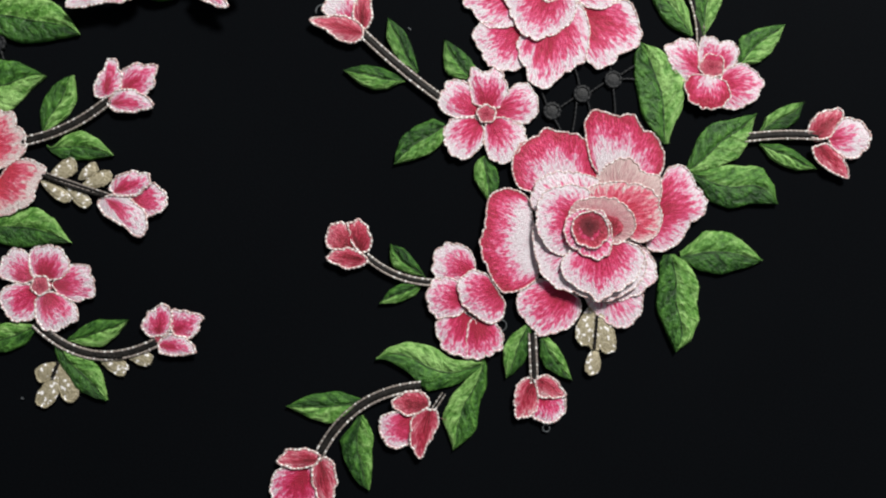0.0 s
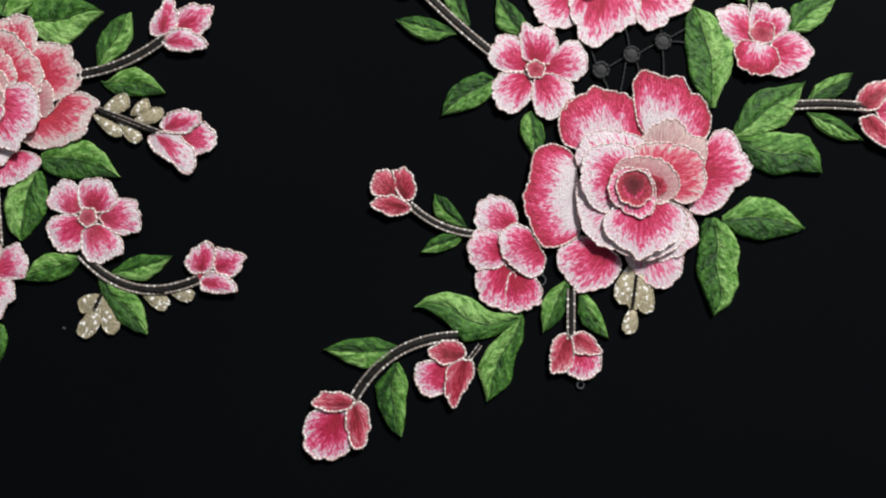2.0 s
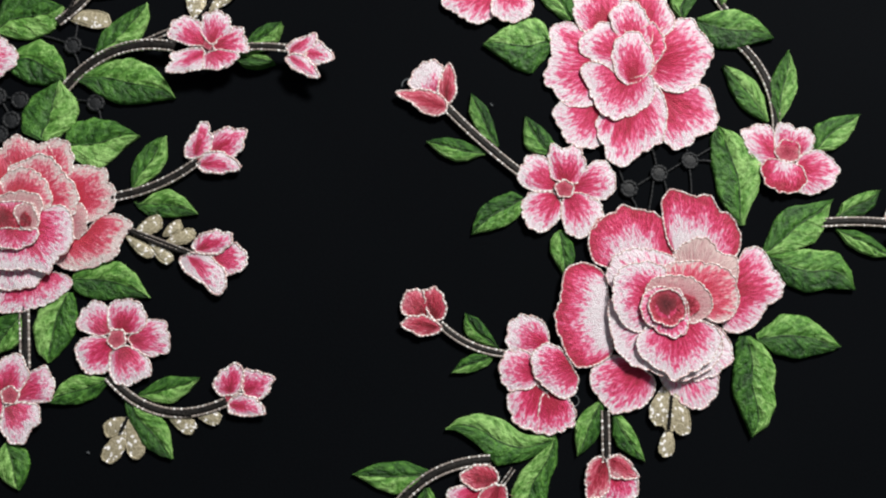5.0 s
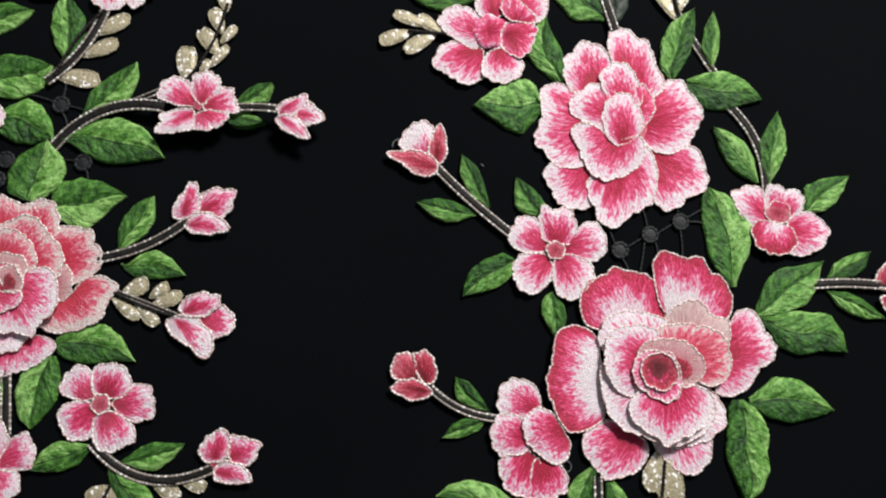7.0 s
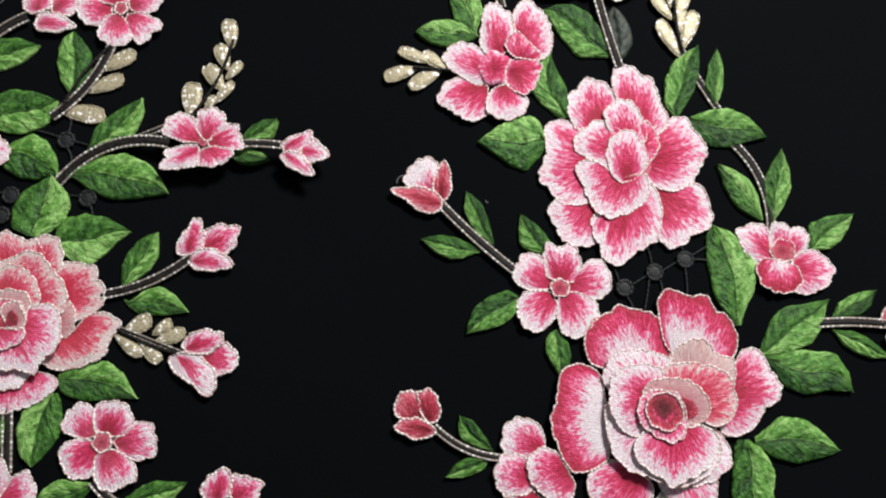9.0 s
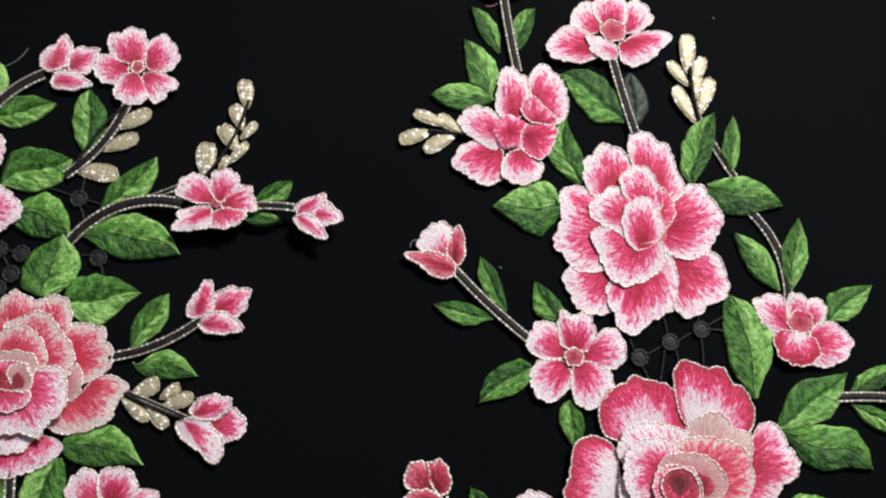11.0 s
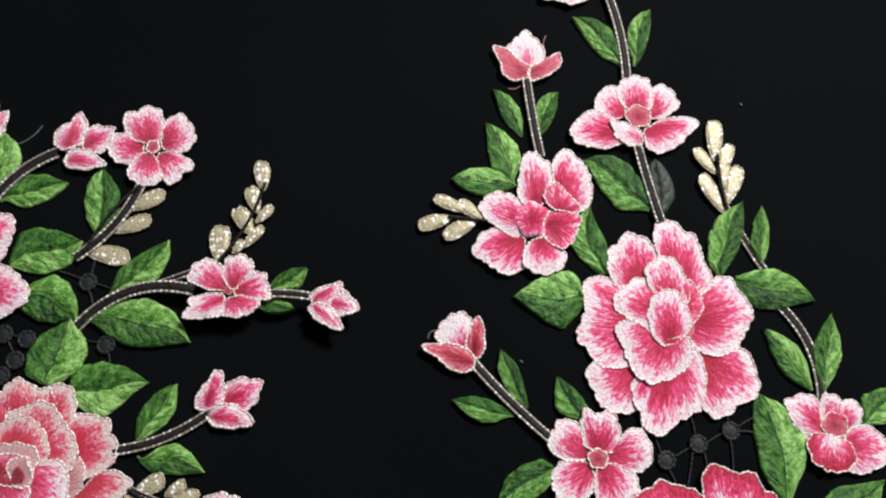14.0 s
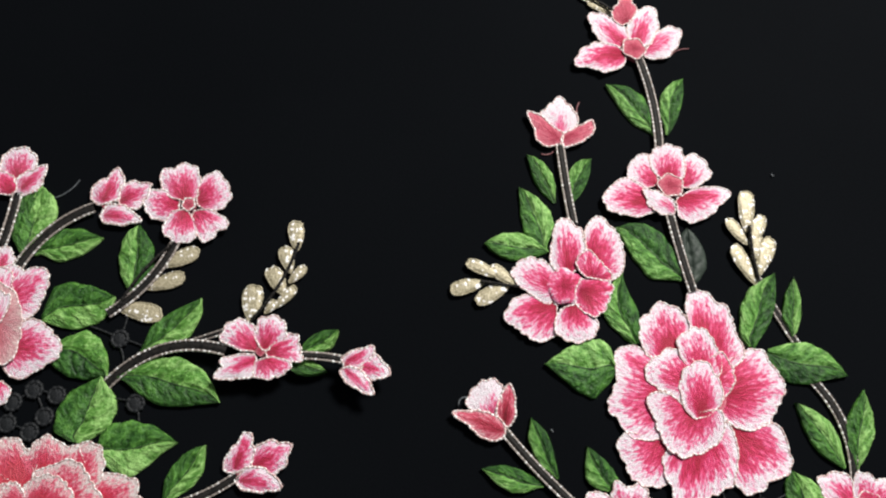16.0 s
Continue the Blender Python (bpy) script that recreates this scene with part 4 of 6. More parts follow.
petal(f, 35.1, 176.2, 33.9, 187.3, (6.9, 6.8, 7.1, 6.9, 6.9, 7.3, 7.1, 6.8, 6.9, 7.0, 6.7, 6.8, 6.8, 6.6, 6.8, 7.4, 8.0, 7.1, 6.7, 6.7, 6.4, 6.5, 7.0, 7.5, 7.0, 7.0), z=1.8, g0=0.0, g1=1.25)
petal(f, 35.6, 176.3, 44.1, 184.7, (5.6, 5.9, 6.3, 7.2, 6.9, 6.5, 6.4, 5.4, 4.7, 4.5, 4.5, 4.7, 5.4, 6.7, 7.6, 6.9, 6.7, 6.0, 5.4, 5.2, 5.2, 5.6, 5.8, 6.3, 5.7, 5.5), z=1.6, g0=0.0, g1=1.25)
petal(f, 33.4, 171.3, 19.9, 170.6, (9.9, 10.1, 9.7, 8.5, 7.5, 6.8, 6.5, 6.7, 7.3, 7.6, 8.3, 9.9, 10.9, 10.0, 8.8, 7.9, 7.6, 7.3, 7.2, 7.5, 8.4, 8.1, 8.1, 8.5, 8.5, 8.9), z=2.0, g0=-0.05, g1=1.1)
petal(f, 35.5, 172.6, 46.6, 172.1, (6.9, 8.7, 12.8, 10.4, 8.5, 7.2, 6.2, 5.7, 5.6, 5.9, 6.1, 6.5, 7.3, 9.1, 9.2, 9.5, 10.3, 9.4, 9.1, 7.2, 6.3, 5.8, 5.8, 5.5, 5.6, 6.0), z=2.1, g0=-0.15, g1=1.1)
petal(f, 38.6, 167.1, 30.9, 170.2, (6.0, 5.0, 4.6, 4.4, 3.9, 3.6, 3.6, 3.8, 4.3, 4.6, 4.8, 5.3, 6.4, 6.2, 5.5, 5.2, 4.7, 3.9, 3.5, 3.3, 3.4, 3.6, 4.2, 4.7, 5.7, 7.9), z=2.6, g0=0.4, g1=1.2)
f = flower(right_spray, "flower", 16.7, -14.4, 1.5, 2.8, "pink side flower with frilled pale rims", ring=False)
petal(f, 19.4, -3.7, 11.7, -0.3, (7.2, 6.9, 7.1, 7.5, 7.7, 7.6, 6.7, 6.3, 6.3, 6.6, 6.8, 7.4, 8.2, 7.5, 7.4, 7.2, 6.9, 7.1, 7.1, 6.8, 6.9, 6.8, 6.9, 7.4, 7.2, 7.4), z=1.6, g0=-0.1, g1=1.1)
petal(f, 17.1, -12.6, 9.4, -12.2, (7.0, 6.8, 7.0, 7.1, 7.3, 7.6, 6.8, 6.5, 6.6, 7.1, 7.0, 7.3, 8.1, 7.3, 7.1, 7.3, 6.8, 6.4, 6.5, 6.9, 6.9, 7.3, 7.7, 7.4, 7.1, 7.0), z=1.8, g0=-0.05, g1=1.0)
petal(f, 16.8, -14.9, 13.1, -25.0, (6.8, 6.9, 7.5, 8.8, 8.7, 7.9, 6.8, 6.2, 6.1, 6.3, 7.0, 7.7, 7.5, 7.9, 7.8, 7.2, 7.0, 7.2, 7.7, 8.3, 7.7, 6.9, 6.5, 6.6, 7.0, 7.0), z=1.6, g0=-0.1, g1=0.95)
petal(f, 18.7, -16.0, 22.0, -26.3, (6.1, 6.2, 6.4, 7.1, 7.0, 6.8, 6.7, 6.3, 6.3, 6.6, 6.7, 7.0, 7.5, 7.3, 7.5, 6.9, 6.0, 5.6, 5.5, 5.8, 6.3, 7.1, 8.5, 7.6, 7.0, 6.3), z=1.9, g0=-0.3, g1=0.95)
petal(f, 31.2, -10.0, 21.3, -11.9, (6.8, 6.7, 6.2, 6.1, 6.4, 7.1, 8.0, 9.5, 10.1, 10.1, 9.0, 8.5, 7.1, 6.2, 5.8, 5.8, 6.1, 6.9, 8.0, 8.5, 9.7, 9.5, 9.7, 8.9, 8.4, 7.5), z=2.5, g0=-0.1, g1=1.05)
f = flower(right_spray, "flower", 19.1, 235.3, 2.7, 4.6, "pale pink flower with a coral centre", ring=True)
petal(f, 18.3, 234.7, 8.7, 242.9, (10.2, 9.2, 7.3, 6.4, 6.0, 5.8, 5.6, 5.7, 6.1, 6.6, 7.0, 7.9, 8.4, 9.4, 8.9, 8.0, 7.6, 7.2, 6.0, 5.4, 5.1, 5.2, 5.6, 6.3, 7.7, 9.2), z=1.7, g0=-0.05, g1=1.2)
petal(f, 19.1, 234.8, 22.7, 246.2, (9.8, 9.2, 8.1, 7.6, 6.6, 5.9, 5.6, 5.6, 6.0, 6.8, 7.0, 7.5, 8.5, 9.7, 8.8, 8.5, 8.2, 6.7, 5.9, 5.6, 5.6, 6.0, 6.3, 6.6, 7.3, 8.8), z=1.8, g0=-0.05, g1=1.2)
petal(f, 19.2, 234.9, 31.2, 239.6, (7.0, 8.4, 9.2, 8.4, 7.9, 6.7, 6.1, 5.6, 4.9, 4.6, 4.5, 4.8, 5.4, 6.6, 9.7, 9.3, 8.2, 7.1, 6.6, 6.4, 5.4, 4.9, 4.8, 4.9, 5.3, 6.2), z=1.6, g0=0.05, g1=1.2)
petal(f, 18.7, 233.6, 6.3, 230.0, (10.8, 10.4, 7.1, 6.1, 5.9, 6.1, 6.7, 6.7, 6.8, 7.3, 8.4, 9.2, 9.4, 9.8, 8.7, 8.3, 7.4, 6.6, 6.4, 6.5, 6.9, 6.7, 6.9, 7.6, 8.5, 9.3), z=1.9, g0=-0.1, g1=1.1)
petal(f, 15.5, 245.3, 14.6, 252.1, (5.5, 5.2, 4.5, 4.1, 4.1, 4.2, 4.7, 5.1, 5.3, 5.8, 5.8, 5.9, 6.1, 5.4, 5.2, 5.1, 4.5, 4.2, 4.2, 4.4, 5.0, 5.2, 5.3, 5.7, 6.7, 6.1), z=2.3, g0=0.0, g1=0.7, material=CORAL)

# buds of this applique
f = flower(right_spray, "bud", -7.8, 194.1, 1.5, 1.6, "white-tipped bud with pink outer petals", ring=False)
petal(f, -8.3, 192.3, -8.9, 201.5, (8.8, 7.2, 6.4, 6.0, 6.1, 6.5, 7.4, 8.0, 7.6, 7.6, 6.8, 6.4, 6.4, 6.8, 6.6, 6.8, 7.5, 7.8, 7.4, 7.4, 6.9, 6.4, 6.3, 6.4, 6.8, 7.6), z=1.5, g0=0.35, g1=1.4, cord=0.42)
petal(f, -7.9, 191.7, -13.8, 194.9, (6.4, 4.7, 4.2, 4.0, 4.1, 4.4, 5.0, 5.1, 5.6, 6.1, 6.2, 6.5, 7.4, 7.5, 7.0, 6.9, 4.8, 3.9, 3.4, 3.3, 3.5, 3.9, 4.7, 6.3, 8.0, 10.5), z=1.9, g0=0.0, g1=0.8, material=CORAL, cord=0.42)
petal(f, -7.9, 191.6, -1.3, 194.8, (6.8, 7.1, 7.9, 4.9, 3.7, 3.2, 2.9, 2.8, 2.8, 3.1, 3.6, 4.7, 5.8, 6.7, 7.3, 6.7, 5.0, 4.0, 3.5, 3.3, 3.2, 3.2, 3.3, 3.6, 4.2, 5.6), z=2.1, g0=0.0, g1=0.8, material=CORAL, cord=0.42)
f = flower(right_spray, "bud", -21.4, 81.8, 1.5, 1.6, "half-open bud with a pale back petal", ring=False)
petal(f, -24.7, 84.4, -27.2, 91.0, (5.8, 5.4, 5.4, 5.6, 5.8, 6.2, 7.2, 7.1, 6.5, 5.9, 5.6, 5.7, 5.6, 5.9, 6.5, 6.9, 6.1, 5.8, 5.8, 5.7, 5.9, 6.4, 6.8, 6.9, 6.5, 6.0), z=1.5, g0=0.3, g1=1.4, cord=0.42)
petal(f, -20.5, 81.7, -20.2, 88.8, (7.6, 5.6, 4.7, 4.1, 3.4, 3.1, 3.0, 3.1, 3.3, 3.9, 4.3, 4.8, 5.8, 6.0, 6.5, 5.2, 4.5, 3.9, 3.3, 2.9, 2.8, 2.9, 3.1, 3.6, 4.3, 5.7), z=1.9, g0=-0.2, g1=0.8, material=CRIMSON, cord=0.42)
petal(f, -20.5, 80.5, -27.8, 82.2, (10.8, 6.5, 4.6, 4.0, 3.7, 3.7, 3.8, 4.2, 4.4, 5.0, 6.1, 7.0, 7.9, 7.8, 7.3, 6.2, 5.6, 4.6, 4.1, 3.9, 4.0, 4.1, 4.3, 4.8, 5.8, 7.6), z=2.2, g0=-0.05, g1=0.85, material=CRIMSON, cord=0.42)
f = flower(right_spray, "bud", 142.5, 44.7, 1.5, 1.6, "half-open bud with a pale middle petal", ring=False)
petal(f, 144.1, 44.1, 153.1, 44.6, (7.2, 7.0, 7.3, 6.9, 6.9, 6.9, 6.7, 6.9, 7.0, 7.6, 7.5, 7.1, 7.1, 7.2, 6.8, 6.9, 6.8, 6.6, 6.9, 7.1, 7.5, 7.2, 7.0, 7.1, 6.9, 7.1), z=1.5, g0=0.2, g1=1.3, cord=0.42)
petal(f, 139.7, 43.6, 144.3, 49.5, (6.8, 5.3, 4.5, 4.2, 4.1, 4.1, 4.0, 4.2, 4.6, 5.2, 5.6, 6.4, 6.7, 6.2, 5.8, 5.2, 5.0, 4.7, 4.2, 3.9, 3.9, 4.0, 4.3, 5.0, 6.3, 7.5), z=2.0, g0=-0.1, g1=0.8, material=CRIMSON, cord=0.42)
petal(f, 140.1, 43.0, 146.1, 36.6, (8.4, 6.8, 5.7, 4.6, 4.0, 3.7, 3.6, 3.6, 3.7, 4.0, 4.6, 5.9, 6.1, 6.6, 7.6, 6.1, 5.0, 4.4, 3.7, 3.4, 3.2, 3.3, 3.6, 4.2, 5.3, 6.3), z=2.1, g0=-0.1, g1=0.8, material=CRIMSON, cord=0.42)
f = flower(right_spray, "bud", -21.6, 4.3, 1.5, 1.6, "small closed crimson bud", ring=False)
petal(f, -22.2, 2.5, -27.4, 8.8, (5.2, 5.1, 5.2, 5.5, 5.2, 5.2, 5.5, 5.1, 4.9, 5.0, 5.0, 4.9, 5.1, 5.6, 5.3, 5.4, 5.3, 4.9, 4.9, 5.1, 5.2, 5.1, 5.2, 5.4, 5.0, 4.9), z=1.6, g0=-0.1, g1=0.85, material=CRIMSON, cord=0.42)
petal(f, -20.8, 2.5, -21.0, 9.3, (5.3, 5.7, 5.5, 5.6, 4.4, 3.7, 3.3, 3.1, 3.2, 3.4, 3.5, 3.9, 4.7, 5.7, 5.5, 5.6, 4.9, 4.4, 4.0, 3.5, 3.3, 3.3, 3.4, 3.8, 4.0, 4.4), z=1.8, g0=-0.2, g1=0.7, material=CRIMSON, cord=0.42)
petal(f, -19.6, 1.2, -25.3, 1.5, (6.9, 5.8, 4.5, 3.8, 3.3, 3.2, 3.2, 3.4, 3.4, 3.6, 4.1, 5.0, 6.2, 6.9, 5.6, 4.4, 3.8, 3.4, 3.2, 3.3, 3.4, 3.4, 3.7, 4.3, 5.1, 5.7), z=2.1, g0=-0.15, g1=0.75, material=CRIMSON, cord=0.42)
f = flower(right_spray, "bud", -37.1, -68.9, 1.5, 1.6, "large bud with a frilled pale lip and crimson sepals", ring=False)
petal(f, -39.4, -71.6, -43.3, -78.9, (8.9, 8.8, 8.5, 8.7, 9.0, 8.8, 9.1, 8.5, 8.0, 8.0, 8.4, 8.8, 9.7, 9.3, 8.6, 8.4, 8.5, 8.7, 9.2, 8.9, 8.6, 8.3, 8.2, 8.3, 9.0, 9.4), z=1.5, g0=-0.25, g1=0.95, cord=0.42)
petal(f, -34.7, -68.5, -41.8, -67.7, (6.3, 7.1, 5.8, 4.6, 3.8, 3.4, 3.2, 3.2, 3.3, 3.4, 3.7, 4.4, 5.9, 6.4, 7.1, 5.6, 4.5, 4.0, 3.6, 3.2, 3.1, 3.1, 3.4, 3.9, 4.9, 5.3), z=2.1, g0=-0.1, g1=0.8, material=CRIMSON, cord=0.42)
petal(f, -34.7, -68.4, -33.1, -75.1, (7.7, 6.4, 5.1, 4.4, 4.1, 4.0, 3.9, 3.9, 4.3, 4.9, 6.3, 6.9, 7.5, 7.1, 6.3, 6.0, 5.0, 4.3, 4.0, 3.9, 4.0, 4.1, 4.6, 5.5, 6.7, 8.0), z=2.3, g0=-0.1, g1=0.8, material=CRIMSON, cord=0.42)
f = flower(right_spray, "bud", -0.4, -51.9, 1.5, 1.6, "bud with two round petals and one pointed petal", ring=False)
petal(f, 2.9, -49.5, -3.1, -48.8, (6.2, 6.2, 5.9, 4.9, 4.4, 4.2, 4.1, 3.8, 3.7, 3.9, 4.4, 5.1, 5.4, 6.1, 5.9, 5.6, 5.3, 4.5, 4.2, 4.1, 4.0, 3.8, 3.9, 4.2, 4.8, 5.2), z=2.0, g0=-0.1, g1=0.75, material=CRIMSON, cord=0.42)
petal(f, 0.6, -53.8, -7.6, -57.8, (6.2, 6.0, 6.1, 6.5, 6.4, 6.1, 6.2, 6.0, 6.1, 6.6, 6.4, 6.1, 6.3, 6.9, 6.7, 6.0, 5.8, 5.8, 5.6, 5.8, 6.3, 6.9, 6.8, 6.8, 6.2, 6.0), z=1.6, g0=-0.2, g1=1.0, cord=0.42)
petal(f, 3.7, -50.7, 1.0, -58.2, (7.9, 9.5, 6.3, 4.8, 4.0, 3.7, 3.6, 3.8, 4.2, 5.1, 5.8, 6.7, 8.0, 7.4, 7.2, 6.3, 5.7, 5.5, 5.2, 4.5, 4.2, 4.2, 4.3, 4.8, 5.7, 7.2), z=2.2, g0=-0.1, g1=0.75, material=CRIMSON, cord=0.42)
f = flower(right_spray, "bud", 40.0, -43.1, 1.5, 1.6, "small hanging crimson bud", ring=False)
petal(f, 39.8, -40.3, 37.0, -47.4, (7.4, 6.4, 5.9, 5.9, 5.6, 4.7, 4.3, 4.1, 4.0, 4.0, 4.3, 5.0, 6.3, 6.8, 7.0, 6.5, 5.8, 5.4, 4.5, 4.1, 3.9, 3.9, 3.9, 4.3, 5.0, 6.4), z=1.9, g0=-0.1, g1=0.9, material=CRIMSON, cord=0.42)
petal(f, 41.1, -40.6, 44.9, -43.7, (4.7, 6.2, 5.2, 4.3, 3.8, 3.5, 3.2, 3.2, 3.3, 3.6, 4.3, 4.4, 4.5, 4.9, 5.2, 4.5, 4.1, 4.1, 4.2, 4.5, 3.7, 3.4, 3.2, 3.3, 3.6, 3.9), z=2.2, g0=0.0, g1=0.9, material=CRIMSON, cord=0.42)
petal(f, 42.3, -44.5, 44.7, -50.8, (4.8, 4.8, 5.1, 5.7, 5.9, 5.8, 6.0, 6.7, 6.2, 5.2, 4.8, 4.4, 4.3, 4.5, 4.9, 5.9, 5.8, 5.7, 5.9, 6.5, 6.1, 5.8, 5.3, 4.9, 4.8, 5.0), z=1.7, g0=0.05, g1=0.95, cord=0.42)

# cream sprigs of this applique
f = sprig(right_spray, 68.0, 144.3, 64.8, 165.0, 0.03)
drop(f, 63.9, 164.4, 64.1, 179.5, 6.3, z=1.3)
drop(f, 63.4, 158.6, 56.7, 167.0, 4.6, z=1.3)
drop(f, 66.3, 144.1, 58.5, 157.4, 5.4, z=1.3)
drop(f, 65.9, 158.0, 69.7, 169.9, 5.2, z=1.3)
drop(f, 68.4, 147.3, 73.2, 161.9, 5.6, z=1.3)
drop(f, 66.7, 153.0, 68.1, 162.7, 4.1, z=1.3)
f = sprig(right_spray, -19.0, 131.8, -33.4, 132.3, 0.00)
drop(f, -27.1, 135.4, -39.0, 139.2, 4.6, z=1.3)
drop(f, -21.5, 133.0, -30.7, 139.0, 4.6, z=1.3)
drop(f, -33.0, 131.9, -43.9, 128.0, 5.7, z=1.3)
drop(f, -23.7, 131.7, -34.5, 124.6, 5.7, z=1.3)
f = sprig(right_spray, 62.1, -18.5, 61.1, -30.2, 0.00)
drop(f, 60.1, -16.6, 56.6, -29.2, 6.8, z=1.3)
drop(f, 63.7, -16.5, 66.6, -32.4, 6.3, z=1.3)
drop(f, 62.1, -18.5, 61.5, -31.3, 5.1, z=1.3)
drop(f, 61.5, -30.9, 60.0, -39.4, 5.5, z=1.3)
f = sprig(right_spray, 10.3, 252.0, -2.9, 259.6, 0)
drop(f, 9.6, 252.2, -0.4, 256.4, 4.2)
drop(f, 4.3, 255.7, -4.1, 259.8, 4.2)

# ---- second applique: two roses, only partly on view, with buds, blossoms and sprigs ----
left_spray = spray_root(-164.2, 36.4, "pink rose applique with small blossoms and buds on black cloth")

# leaves and stems
leaf(left_spray, -148.7, 12.1, -120.8, 6.9, (5.3, 8.3, 9.6, 7.3, 2.5), (3.5, 4.9, 4.0, 2.1, 0.7))
leaf(left_spray, -149.3, 7.7, -153.3, -17.0, (2.5, 4.8, 5.7, 4.0, 1.7), (3.9, 7.8, 8.8, 7.1, 4.1))
leaf(left_spray, -164.7, 0.1, -173.3, -15.1, (2.8, 5.3, 5.6, 4.2, 1.9), (2.8, 5.3, 5.6, 4.2, 1.9))
leaf(left_spray, -132.8, -21.8, -152.2, -30.6, (2.2, 4.2, 4.4, 3.0, 1.1), (1.4, 4.1, 5.4, 4.4, 1.6))
leaf(left_spray, -122.1, -27.4, -100.8, -19.7, (1.5, 3.0, 3.8, 2.2, 0.8), (0.5, 3.8, 5.4, 3.9, 1.4))
leaf(left_spray, -126.0, -27.6, -108.1, -47.4, (1.8, 2.9, 5.5, 4.2, 1.7), (2.1, 4.4, 5.2, 4.2, 1.9))
leaf(left_spray, -164.6, -44.5, -159.0, -59.9, (2.7, 5.1, 5.4, 4.0, 1.9), (2.7, 5.1, 5.4, 4.0, 1.9))
leaf(left_spray, -130.5, 45.8, -120.5, 65.2, (1.9, 4.2, 4.6, 3.9, 2.0), (1.8, 3.8, 4.9, 4.1, 1.5))
leaf(left_spray, -129.5, 41.1, -106.6, 37.3, (-0.6, 4.3, 6.5, 4.8, 1.9), (2.3, 4.3, 3.6, 2.4, 0.8))
leaf(left_spray, -155.4, 56.2, -129.9, 64.9, (9.0, 11.0, 10.3, 7.5, 3.0), (1.9, 7.2, 6.7, 3.3, 1.1))
stem(left_spray, -137.5, 41.8, -107.8, 56.6, 4.0, -0.07)
stem(left_spray, -132.2, -20.6, -90.9, -27.4, 4.0, -0.185)
stem(left_spray, -163.8, 2.1, -161.0, -19.2, 4.4, 0)
stem(left_spray, -129.0, 30.4, -105.7, 22.6, 1.8, 0)
leaf(left_spray, -162.7, 61.2, -160.7, 84.2, (9.0, 10.6, 10.4, 7.7, 2.8), (3.3, 7.3, 8.5, 7.2, 2.6))
leaf(left_spray, -155.1, 84.5, -118.5, 79.5, (3.5, 9.3, 11.1, 9.7, 4.8), (1.0, 4.3, 5.7, 3.7, 1.3), z=0.8)
leaf(left_spray, -148.9, 93.9, -132.0, 115.1, (1.5, 4.3, 4.1, 2.7, 1.0), (1.8, 6.2, 7.5, 6.2, 3.4))
leaf(left_spray, -179.3, 92.5, -158.7, 84.2, (4.9, 9.6, 9.6, 7.4, 3.4), (4.9, 6.3, 6.3, 4.6, 1.6))
leaf(left_spray, -185.7, 100.7, -162.5, 112.2, (5.5, 10.8, 10.0, 6.8, 2.8), (1.9, 5.7, 7.1, 6.8, 4.3))
leaf(left_spray, -157.4, 113.7, -160.0, 139.7, (1.7, 4.5, 5.6, 5.2, 3.3), (2.8, 6.1, 6.7, 5.3, 2.2))
leaf(left_spray, -194.6, 123.9, -171.9, 133.3, (2.9, 5.8, 6.8, 5.3, 1.9), (0.1, 4.2, 4.7, 3.7, 1.6))
leaf(left_spray, -198.9, 122.7, -198.4, 150.1, (2.0, 6.5, 7.2, 6.6, 3.3), (4.2, 6.7, 7.1, 7.1, 4.1))
leaf(left_spray, -202.8, 129.9, -200.7, 152.9, (2.4, 4.6, 4.8, 3.6, 1.7), (2.4, 4.6, 4.8, 3.6, 1.7))
leaf(left_spray, -94.1, 97.8, -81.5, 108.8, (1.4, 2.8, 3.2, 2.6, 0.9), (0.6, 2.8, 3.8, 3.3, 1.5), z=3.0)
leaf(left_spray, -97.7, 94.9, -83.3, 94.0, (1.3, 2.6, 2.7, 2.0, 0.9), (1.3, 2.6, 2.7, 2.0, 0.9), z=3.0)
stem(left_spray, -158.4, 81.2, -118.6, 97.0, 5.0, 0.155, z=0.6, z1=5.0)
stem(left_spray, -139.3, 95.8, -120.0, 104.0, 2.4, 0, z=1.0, z1=4.0)
stem(left_spray, -163.3, 105.7, -145.3, 134.8, 4.4, -0.08)
stem(left_spray, -199.2, 118.7, -177.7, 144.3, 5.2, 0.1)
stem(left_spray, -207.2, 126.4, -207.0, 146.7, 4.8, -0.02)
stem(left_spray, -94.6, 97.8, -78.3, 98.2, 3.4, 0.03, z=5.5)

# net behind the roses
net(left_spray, ((-182.4, 77.0), (-188.5, 72.1), (-176.6, 68.5), (-188.4, 64.9), (-180.2, 63.0), (-157.5, 97.5), (-147.0, 76.3), (-174.3, 76.0)), ((-182.4, 77.0, -188.5, 72.1), (-182.4, 77.0, -176.6, 68.5), (-188.5, 72.1, -188.4, 64.9), (-176.6, 68.5, -180.2, 63.0), (-188.4, 64.9, -180.2, 63.0), (-182.4, 77.0, -174.3, 76.0), (-168.7, 100.7, -157.5, 97.5), (-157.5, 97.5, -149.5, 96.0), (-157.5, 97.5, -156.8, 105.7), (-156.8, 94.6, -154.5, 89.9), (-147.0, 76.3, -144.7, 70.6), (-147.0, 76.3, -155.0, 77.1), (-147.6, 78.9, -151.2, 84.3), (-188.5, 72.1, -195.2, 73.7)))

